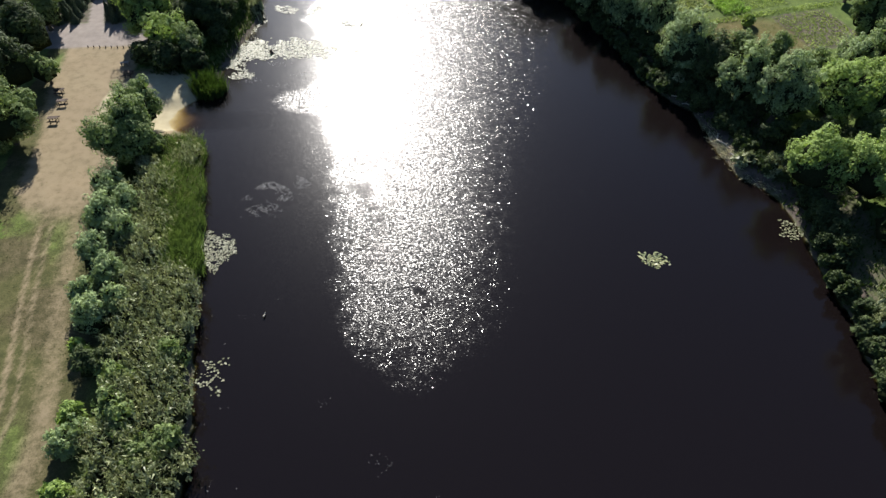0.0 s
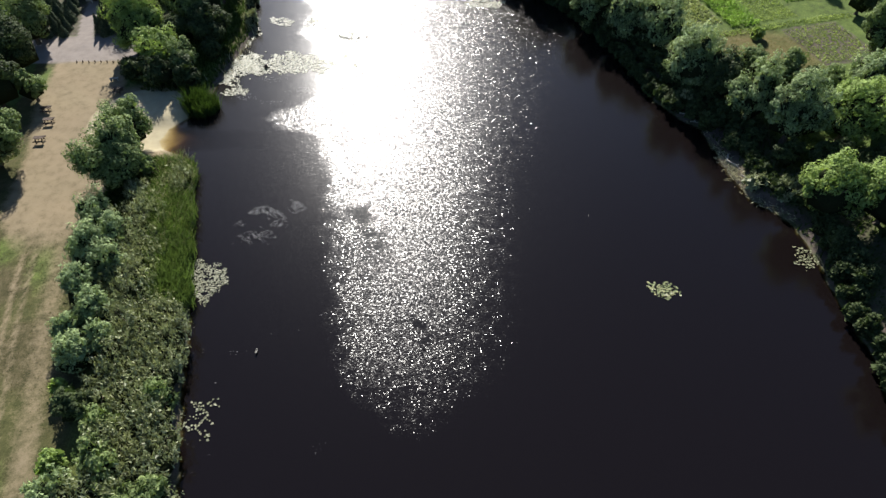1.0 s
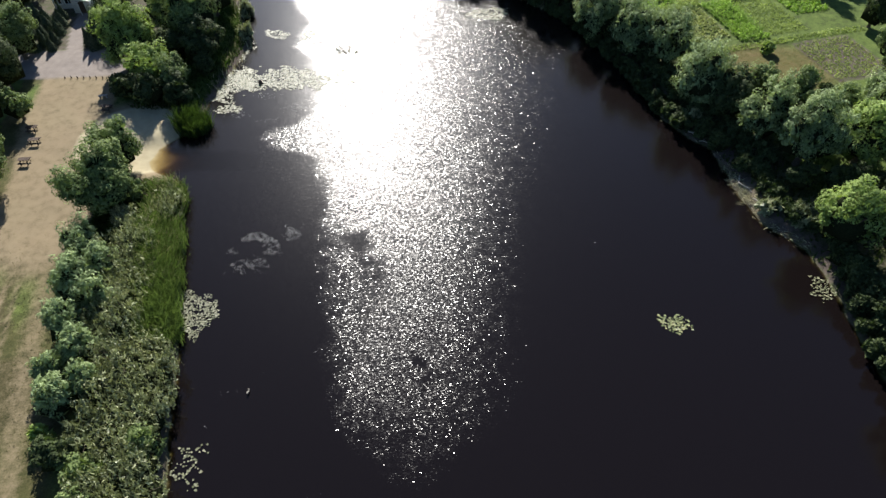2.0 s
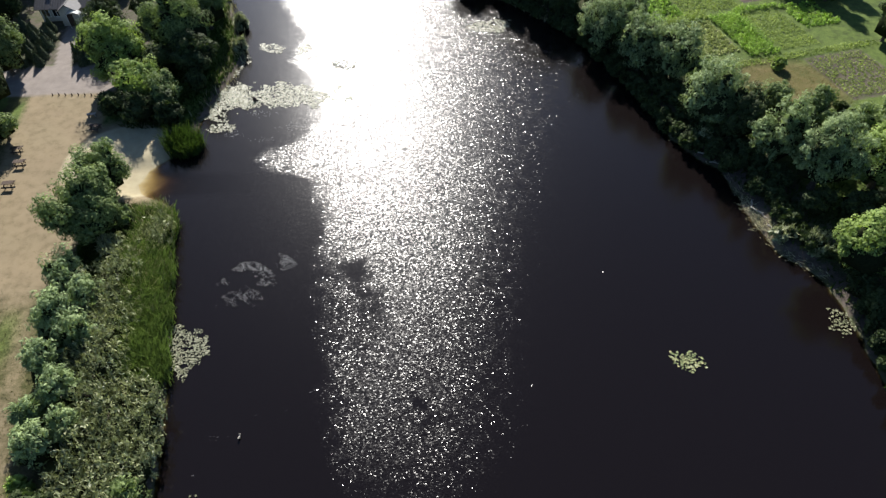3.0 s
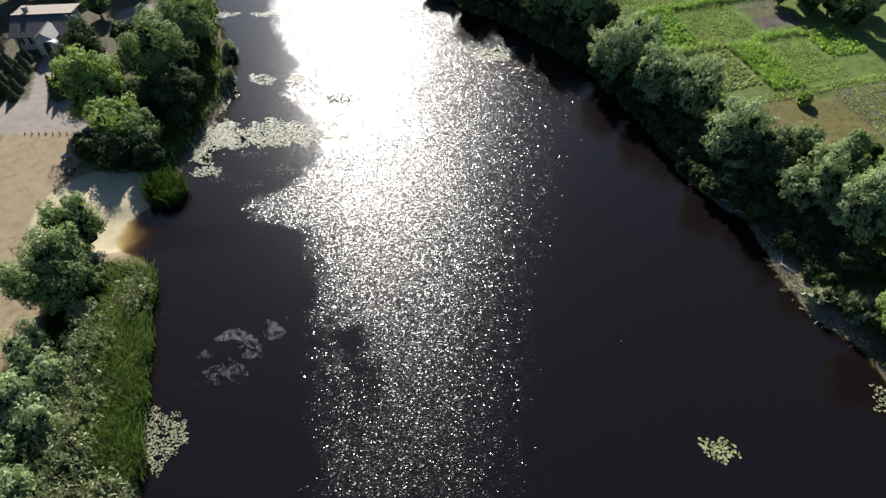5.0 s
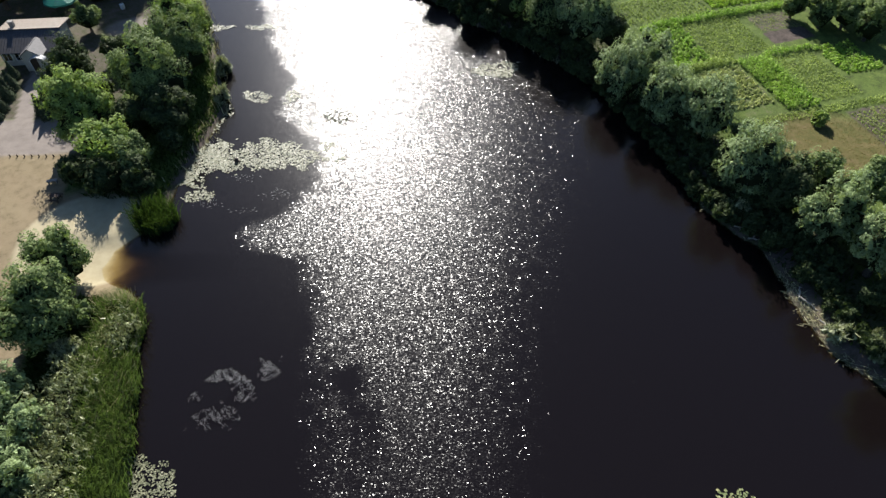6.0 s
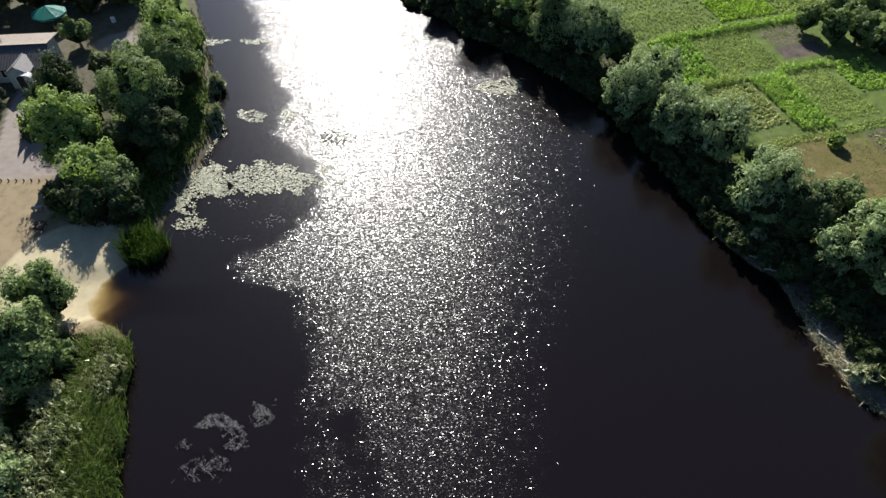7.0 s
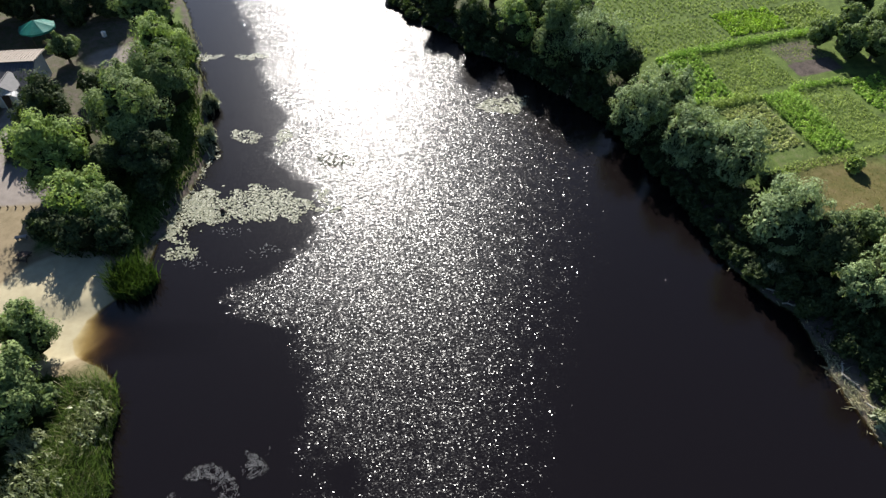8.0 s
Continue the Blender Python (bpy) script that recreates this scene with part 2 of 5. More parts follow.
def pad_material():
    k = Mat("lily_pad_leaf")
    rnd = k.geo.outputs["Random Per Island"]
    col = k.ramp(rnd, (0.0, (0.09, 0.10, 0.05)), (0.6, (0.18, 0.185, 0.11)), (1.0, (0.27, 0.265, 0.17)))
    return k.shade(col, 0.5, k.bump(k.noise(14.0, 3.0), 0.5, 0.03), 0.35)


BARK = bark_material()
# near-black, so that inner crown shade is put into the colour
SHADE_CORE = plain("near_black_shade_core", (0.010, 0.013, 0.007), (0.026, 0.032, 0.014), 5.0, 1.0, 0.0, 0.6, 0.1)
GROUND = ground_material()
WATER = water_material()
PAD = pad_material()
WEED = plain("floating_weed", (0.08, 0.08, 0.085), (0.21, 0.21, 0.21), 3.0, 0.65, 0.2)
DARK_WEED = plain("dark_water_weed", (0.020, 0.022, 0.012), (0.07, 0.07, 0.045), 5.0, 0.8, 0.1)
DEADWOOD = plain("bleached_wood", (0.22, 0.20, 0.16), (0.48, 0.45, 0.38), 12.0, 0.8)
PLASTER = plain("pale_plaster", (0.42, 0.40, 0.36), (0.56, 0.53, 0.48), 2.0, 0.9)
# one roof in two colours: shaded slope dark, sunlit slope and ridge tan
ROOF = plain("shaded_roof_sheet", (0.05, 0.05, 0.055), (0.10, 0.095, 0.10), 3.0, 0.6)
RIDGE = plain("sunlit_tan_roof_sheet", (0.22, 0.18, 0.145), (0.32, 0.27, 0.22), 3.0, 0.6)
TEAL = plain("turquoise_canvas", (0.015, 0.22, 0.18), (0.03, 0.32, 0.26), 4.0, 0.6)
WHITE = plain("white_painted_surface", (0.70, 0.70, 0.68), (0.82, 0.82, 0.80), 4.0, 0.5)
TIMBER = plain("dark_brown_timber", (0.035, 0.022, 0.016), (0.09, 0.06, 0.042), 10.0, 0.75)
GLASS = plain("dark_window_glass", (0.01, 0.012, 0.015), (0.02, 0.022, 0.026), 2.0, 0.1, 0.6, 0.02)
CONCRETE = plain("grey_concrete", (0.22, 0.21, 0.19), (0.34, 0.32, 0.30), 8.0, 0.9)


# ---------------------------------------------------------------- building helpers
def mesh_of(name, verts, faces, smooth=False):
    """verts: n x 3; faces: n x k, all with k corners."""
    verts, faces = np.asarray(verts, np.float32), np.asarray(faces, np.int32)
    me = bpy.data.meshes.new(name)
    me.vertices.add(len(verts))
    me.vertices.foreach_set("co", verts.ravel())
    me.loops.add(faces.size)
    me.loops.foreach_set("vertex_index", faces.ravel())
    me.polygons.add(len(faces))
    me.polygons.foreach_set("loop_start", np.arange(len(faces), dtype=np.int32) * faces.shape[1])
    me.update(calc_edges=True)
    if smooth:
        me.polygons.foreach_set("use_smooth", np.ones(len(faces), bool))
    return me


def solid(name, me, material, parent=None, label=""):
    ob = new(name, me)
    me.materials.append(material)
    if parent:
        ob.parent = parent
    if label:
        ob["label"] = label
    return ob


def part(name, bm, material, parent=None, label=""):
    me = bpy.data.meshes.new(name)
    bm.to_mesh(me)
    bm.free()
    return solid(name, me, material, parent, label)


def box(bm, size, m, bevel=0.0):
    r = bmesh.ops.create_cube(bm, size=1.0, matrix=m @ Matrix.Diagonal((*size, 1)))
    if bevel:
        edges = list({e for v in r["verts"] for e in v.link_edges})
        bmesh.ops.bevel(bm, geom=edges, offset=bevel, segments=2, affect="EDGES", profile=0.6)
    return bm


def tube(bm, points, radii, sides=7):
    """A bent, tapered tube through the points."""
    rings = []
    for i, (p, r) in enumerate(zip(points, radii)):
        a, b = points[max(i - 1, 0)], points[min(i + 1, len(points) - 1)]
        q = (Vector(b) - Vector(a)).to_track_quat("Z", "Y")
        rings.append([bm.verts.new(Vector(p) + q @ Vector((r * math.cos(t), r * math.sin(t), 0))) for t in (2 * math.pi * s / sides for s in range(sides))])
    for lo, hi in zip(rings, rings[1:]):
        for s in range(sides):
            bm.faces.new((lo[s], lo[(s + 1) % sides], hi[(s + 1) % sides], hi[s]))
    bm.faces.new(rings[0][::-1])
    bm.faces.new(rings[-1])
    return bm


def empty(name, m, label, category, group=""):
    ob = new(name)
    ob.matrix_world = m
    ob.empty_display_size = 0.3
    return tagged(ob, label, category, group)


# ---------------------------------------------------------------- banks and heights
BANK_Y = np.array([-400, -60, 18, 24, 32, 40, 48.5, 58.5, 64.6, 65.8, 67.2, 69.2, 71.5, 74, 77, 81, 90.5, 98, 106, 116, 126, 137, 170, 420])
BANK_L = np.array([-14, -16, -21.3, -22, -24, -25.4, -27.7, -30.5, -32.0, -33.4, -36.4, -37.3, -36.8, -35.0, -33.0, -32.8, -31.4, -30.2, -33, -36.4, -39.8, -44, -60, -160])
BEND_Y = np.array([-400, -60, 20, 27, 36, 41, 46, 50, 53, 57, 64, 70.5, 73, 76.5, 86.5, 95, 106, 112, 117.5, 120.5, 126, 132, 137, 170, 420])
BEND_R = np.array([60, 52, 39, 39.8, 40.8, 40.4, 40.4, 40.4, 39.8, 36.4, 35.1, 34.7, 32.4, 30.2, 28, 24.9, 20.4, 14.4, 9.9, 4.8, 1.4, -4.6, -8, -32, -130])


def left_bank(y):
    return np.interp(y, BANK_Y, BANK_L)


def right_bank(y):
    return np.interp(y, BEND_Y, BEND_R)


def wob(x, y, s, seed=0.0):
    """Cheap smooth wobble from crossed waves, about -1 to 1."""
    return (np.sin(x * s + 1.7 * np.sin(y * s * 0.63 + seed) + seed) + np.sin(y * s * 1.13 + 1.3 * np.sin(x * s * 0.71 + 2 * seed) + 1.9 * seed) + np.sin((x + y) * s * 0.57 + 0.5 * seed)) / 3


def inland(x, y):
    """Metres from the waterline into the land: on the left bank, on the right bank."""
    w = 0.25 * wob(x, y, 1.7, 3.0) + 0.12 * wob(x, y, 4.3, 5.0)
    return left_bank(y) - x + w, (x - right_bank(y)) * np.where(y > 104, 0.62, 0.95) + w


def height(x, y):
    dl, dr = inland(x, y)
    beach = np.exp(-((y - 69.2) / 3.6) ** 4) * (dl > -14) * (dr < 0)
    left = 0.95 * (1 - np.exp(-np.maximum(dl, 0) / 2.2)) * (1 - beach) + beach * np.minimum(np.maximum(dl, 0) * 0.085, 0.95)
    right = 3.0 * (1 - np.exp(-np.maximum(dr, 0) / 6.5)) + 0.004 * np.maximum(dr - 20, 0)
    d = np.maximum(dl, dr)
    bed = -2.2 * (1 - np.exp(np.minimum(d, 0) / 2.6)) * (1 - beach) - beach * np.minimum(-np.minimum(dl, 0) * 0.10, 2.2)
    bump = 0.06 * wob(x, y, 0.6, 1.0) + 0.03 * wob(x, y, 2.1, 2.0)
    return np.where(d > 0, np.where(dl > dr, left, right) + bump * np.minimum(np.maximum(d, 0) / 3, 1), bed)


def ground_at(x, y):
    return float(height(np.array(x, float), np.array(y, float)))


def spread(lo, hi, step, far):
    """Fine steps from lo to hi, then ever larger ones out to far."""
    mid = list(np.arange(lo, hi + 1e-6, step))
    out, s = hi, step
    while out < far:
        s *= 1.5
        out += s
        mid.append(out)
        mid.insert(0, lo - (out - hi))
    return np.array(mid)


def sheet(name, xs, ys, z_of):
    gx, gy = np.meshgrid(xs, ys)
    gz = z_of(gx, gy)
    n, m = len(xs), len(ys)
    i = (np.arange(m - 1)[:, None] * n + np.arange(n - 1)[None]).ravel()
    me = mesh_of(name, np.stack([gx, gy, gz], -1).reshape(-1, 3), np.stack([i, i + 1, i + n + 1, i + n], -1), True)
    return me, gx, gy, gz


def weights(me, name, *layers):
    at = me.color_attributes.new(name, "FLOAT_COLOR", "POINT")
    data = np.ones((len(me.vertices), 4), np.float32)
    for n, layer in enumerate(layers):
        data[:, n] = np.clip(layer, 0, 1).ravel()
    at.data.foreach_set("color", data.ravel())


def blob(x, y, cx, cy, a, b, turn=0.0, soft=0.35):
    """1 inside an ellipse, 0 outside, soft at the rim."""
    c, s = math.cos(radians(turn)), math.sin(radians(turn))
    u, v = ((x - cx) * c + (y - cy) * s) / a, (-(x - cx) * s + (y - cy) * c) / b
    return np.clip((1 - np.sqrt(u * u + v * v)) / soft + 0.5, 0, 1)


def band(x, y, line, width, soft=0.5):
    """1 near a polyline given as (y, x) steps, 0 away from it."""
    lx = np.interp(y, [p[1] for p in line], [p[0] for p in line])
    inside = (y > line[0][1] - 0.01) & (y < line[-1][1] + 0.01)
    return np.clip((width / 2 - np.abs(x - lx)) / soft + 0.5, 0, 1) * inside


# garden frame: u across the plots, v along them
GARDEN = Matrix.Translation((41.9, 103.6, 0)) @ Matrix.Rotation(radians(14), 4, "Z")
GINV = GARDEN.inverted()


def garden_uv(x, y):
    return GINV[0][0] * x + GINV[0][1] * y + GINV[0][3], GINV[1][0] * x + GINV[1][1] * y + GINV[1][3]


def plot_mask(x, y, u0, u1, v0, v1):
    u, v = garden_uv(x, y)
    return np.clip(np.minimum(np.minimum(u - u0, u1 - u), np.minimum(v - v0, v1 - v)) / 0.5 + 0.5, 0, 1)


# ---------------------------------------------------------------- ground sheet
def build_ground():
    me, x, y, z = sheet("ground", spread(-76, 76, 0.4, 2500), spread(-16, 150, 0.5, 2500), height)
    dl, dr = inland(x, y)
    right = dr > dl
    # sandy road that widens to the beach and the forecourt
    road_l = np.interp(y, [10, 30, 48, 54, 60, 66, 74, 80, 86, 93], [-36.5, -38, -47, -51, -52, -53, -56, -57, -58, -60])
    road_r = np.interp(y, [10, 30, 48, 54, 60, 66, 74, 80, 86, 93], [-37, -38.5, -41.5, -40.5, -40, -36, -38, -45, -47, -48])
    sand = np.clip(np.minimum(x - road_l, road_r - x) / 1.6 + 0.35, 0, 1) * (y > 44) * (y < 88) * np.clip((y - 46) / 8, 0, 1)
    sand = np.minimum(sand, 0.8)
    sand = np.maximum(sand, blob(x, y, -40.5, 72.6, 8.2, 8.6, 0, 0.4))
    rut = [(-37.0, 5), (-39.2, 26), (-41.3, 33), (-42.9, 38.3), (-44.4, 44), (-45.3, 48)]
    sand = np.maximum(sand, 0.8 * band(x, y, rut, 0.6, 0.6))
    sand = np.maximum(sand, 0.7 * band(x, y, [(a + 1.3, b) for a, b in rut], 0.5, 0.6))
    sand = np.maximum(sand, 0.5 * band(x, y, [(-33.6, 5), (-34.6, 24), (-37.6, 34), (-41, 47), (-43, 56)], 2.6, 1.6))
    sand = np.where(right, 0, sand)
    # lush grass
    lush = np.where(right, 0.75, 0.0)
    lush = np.maximum(lush, 0.52 * blob(x, y, -42.5, 46.5, 1.9, 3.6, 15, 0.9))
    lush = np.maximum(lush, 0.54 * blob(x, y, -36.6, 21, 1.8, 4.5, 10, 0.9))
    lush = np.maximum(lush, 0.55 * blob(x, y, -47.5, 49, 2.0, 3.0, 0, 0.8))
    lush = np.maximum(lush, 0.7 * blob(x, y, -57.3, 82, 1.6, 4, 20, 0.6))
    lush = np.maximum(lush, np.clip(1.25 - np.abs(dl - 4.5) / 5, 0, 0.9) * (y < 63) * (~right))
    lush = np.maximum(lush, 0.75 * (~right) * (y > 78) * np.clip(-(x - (-32)) / 2, 0, 1) * (x > -46))
    lush = np.maximum(lush, 0.6 * (~right) * (y > 94) * (x < -46))
    lush = np.maximum(lush, 0.8 * (~right) * (x < road_l - 2.5) * (y > 46))
    dry_field = blob(x, y, 46.5, 84.5, 8.5, 6.2, 10, 0.5)
    lush = np.where(right, np.clip(lush - 0.5 * dry_field, 0, 1), lush)
    # bare soil
    soil = np.zeros_like(x)
    for u0, u1, v0, v1, k in ((8.4, 15.5, 3.2, 6.4, 1.0), (8.6, 15.5, 6.6, 11.4, 0.62), (-5.6, -0.3, -13.5, -10, 0.3), (-6, 0, -10, -1, 0.42), (6.8, 16.5, -25, -14, 0.66)):
        soil = np.maximum(soil, k * plot_mask(x, y, u0, u1, v0, v1))
    soil = np.maximum(soil, 0.8 * np.clip(1.4 - np.abs(dr - 1.2) / 1.6, 0, 1) * right)
    soil = np.maximum(soil, 0.7 * np.clip(1.2 - np.abs(dl - 0.6) / 1.0, 0, 1) * (~right) * (np.abs(y - 69.5) > 6))
    soil = np.maximum(soil, 0.95 * np.clip(-np.maximum(dl, dr) - 1.2, 0, 1) * (1 - np.exp(-((y - 69.2) / 3.6) ** 4) * (x < 0)))
    strip = np.clip((0.9 + 1.1 * wob(x, y, 1.1, 6.0) - np.abs(dr - 0.4)) / 0.8, 0, 1) * (y > 53) * (y < 65.5) * right
    sand = np.where(strip > 0.3, 0.97 * strip, sand)
    soil = soil * (1 - strip)
    # paved forecourt and path to the house, terrace behind the trees
    pave = np.clip(np.minimum(np.minimum(x + 66, -46.5 - x), np.minimum(y - 87.3 - 0.06 * (x + 52), 94.6 - y)) / 0.3 + 0.5, 0, 1)
    pave = np.maximum(pave, band(x, y, [(-56.4, 94), (-58.2, 100), (-59.6, 108)], 2.5, 0.2))
    pave = np.maximum(pave, 0.9 * blob(x, y, -50, 119.6, 4.4, 2.8, 20, 0.3))
    soil = np.maximum(soil, 0.62 * (~right) * (y > 94.6) * (x < -45) * (1 - blob(x, y, -50, 118.5, 4.4, 3.4, 20, 0.3)))
    soil = np.maximum(soil, 0.55 * right * np.clip((9 - dr) / 3, 0, 1))
    weights(me, "field", *([dry_field * right] * 3))
    weights(me, "cover", sand, lush, soil, pave * ~right)
    tagged(solid("ground", me, GROUND), "dry riverside meadow with a sandy track, beach and garden soil", "ground", kind="structure")


def build_water():
    me, x, y, z = sheet("water", spread(-62, 62, 0.5, 900), spread(-16, 150, 0.5, 900), lambda a, b: 0 * a)
    depth = np.maximum(-height(x, y), 0)
    # wind reaches the middle of the river; the left side lies calm behind the trees and the lily pads
    edge = np.interp(y, [-40, 24, 33, 39, 46, 50, 56, 60, 64, 70, 71.5, 74, 76.5, 79, 84, 88, 91, 93, 97, 101, 105, 112, 120, 130, 150, 200], [-3, -4, -9.2, -11, -12.4, -12.6, -14, -13.6, -13.4, -16.6, -21.6, -24.4, -21, -17.6, -15.6, -15.2, -15.6, -19.0, -22.6, -22.4, -21.6, -25.6, -28.4, -32, -42, -70])
    wind = np.clip((x - edge + 0.8 * wob(x, y, 0.9, 2.0) + 0.4 * wob(x, y, 2.7, 4.0)) / 3.4 + 0.38, 0, 1)
    side = np.clip((x + 3) / np.interp(y, [30, 60, 90, 130], [10, 15, 27, 40]), 0, 1)
    wind *= 1 - 0.87 * side * side * (3 - 2 * side)
    wind *= np.clip((y - 26.5 + 1.5 * wob(x, y, 0.7, 8.0) - 0.16 * np.abs(x + 2)) / 8, 0.05, 1)
    wind *= 1 - 0.38 * blob(x, y, -10.5, 51, 4.0, 7.0, 20, 0.6)
    # slicks of calm water in the ruffled middle
    for cx, cy, a, b, turn, calm in ((5.4, 113.8, 3.6, 3.6, 20, 0.95), (8.6, 117.6, 3.6, 3.4, 30, 0.95), (-9.5, 55.1, 1.7, 1.6, 0, 0.8), (-8.6, 52.2, 0.9, 1.1, 20, 0.45), (-6.9, 50.5, 0.7, 1.4, 10, 0.45), (-8.0, 50.0, 1.0, 0.6, 0, 0.4), (-2.6, 39.3, 1.0, 0.8, 0, 0.6), (-1.6, 37.6, 0.7, 0.5, 30, 0.6)):
        wind *= 1 - calm * blob(x, y, cx, cy, a, b, turn, 0.9)
    wind = np.maximum(wind, 0.05)
    shore = np.exp(-((y - 69.2) / 3.8) ** 4) * (x < -20)
    weights(me, "river", wind, 1 - np.exp(-depth * (2.1 * shore + 14 * (1 - shore))), 1 - np.exp(-depth * 2.2))
    tagged(solid("water", me, WATER), "dark calm river water with wind ripples and sun glitter", "water", kind="structure")


build_ground()
build_water()


# ---------------------------------------------------------------- trees and shrubs
def unit(rng, n):
    v = rng.normal(size=(n, 3))
    return v / np.linalg.norm(v, axis=1, keepdims=True)


def lump(rng):
    """A rough twelve-cornered lump of unit size."""
    g = (1 + 5 ** 0.5) / 2
    v = np.array([(-1, g, 0), (1, g, 0), (-1, -g, 0), (1, -g, 0), (0, -1, g), (0, 1, g), (0, -1, -g), (0, 1, -g), (g, 0, -1), (g, 0, 1), (-g, 0, -1), (-g, 0, 1)], float) / math.hypot(1, g)
    return v * rng.uniform(0.82, 1.12, (12, 1))


LUMP_FACES = np.array([int(c, 16) for c in "0b5" "051" "017" "07a" "0ab" "159" "5b4" "ba2" "a76" "718" "394" "342" "326" "368" "389" "495" "24b" "62a" "867" "981"]).reshape(-1, 3)


def leaf_mesh(name, p, out, size, slim, rng, droop=0.0, heart=()):
    """Small pointed leaves or twig tips at the points p that face about the way out."""
    n = len(p)
    nrm = out + 0.42 * unit(rng, n)
    nrm /= np.linalg.norm(nrm, axis=1, keepdims=True)
    a = unit(rng, n) + 0.5 * out + np.array([0, 0, -droop])
    a -= nrm * (a * nrm).sum(1, keepdims=True)
    a /= np.linalg.norm(a, axis=1, keepdims=True) + 1e-6
    b = np.cross(nrm, a)
    s = size * rng.uniform(0.6, 1.35, (n, 1))
    v = np.stack([p - a * s * 0.45 - b * s * slim * 0.55, p + a * s * 0.6, p - a * s * 0.45 + b * s * slim * 0.55], 1).reshape(-1, 3)
    faces = [np.arange(n * 3).reshape(-1, 3)]
    verts, count = [v], n * 3
    # added light-blocking lumps, darkened by the second material
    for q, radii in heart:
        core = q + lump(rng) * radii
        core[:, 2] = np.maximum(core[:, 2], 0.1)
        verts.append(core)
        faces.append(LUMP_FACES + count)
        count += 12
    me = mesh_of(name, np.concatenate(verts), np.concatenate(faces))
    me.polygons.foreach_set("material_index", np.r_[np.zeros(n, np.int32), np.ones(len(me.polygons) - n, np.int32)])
    return me


def thicket_mesh(rng, h, r):
    """Upright shoots that fan out of one stool, with narrow leaves along them and a tuft at each tip."""
    n, m = int(36 * r), 13
    a, d = rng.uniform(0, 2 * np.pi, n), np.sqrt(rng.random(n))
    foot = np.stack([np.cos(a) * d * r * 0.55, np.sin(a) * d * r * 0.55, 0 * a], -1)
    tip = np.stack([np.cos(a) * d * r, np.sin(a) * d * r, h * (1.05 - 0.42 * d ** 2) * rng.uniform(0.72, 1.12, n)], -1) + rng.normal(0, 0.12, (n, 3))
    f = rng.random((n, m, 1)) ** 0.6 * 0.95 + 0.08
    p = (foot[:, None] * (1 - f) + tip[:, None] * f + rng.normal(0, 0.11, (n, m, 3))).reshape(-1, 3)
    o = rng.normal(size=(len(p), 3)) * (1, 1, 0.5) + np.repeat(np.stack([np.cos(a), np.sin(a), 0.3 + 0 * a], -1) * d[:, None], m, 0)
    o /= np.linalg.norm(o, axis=1, keepdims=True)
    keep = p[:, 2] > 0.1
    # one dark lump added over the stool to block the sun
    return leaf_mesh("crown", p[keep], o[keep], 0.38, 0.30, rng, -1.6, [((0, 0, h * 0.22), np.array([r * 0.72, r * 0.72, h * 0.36]))])


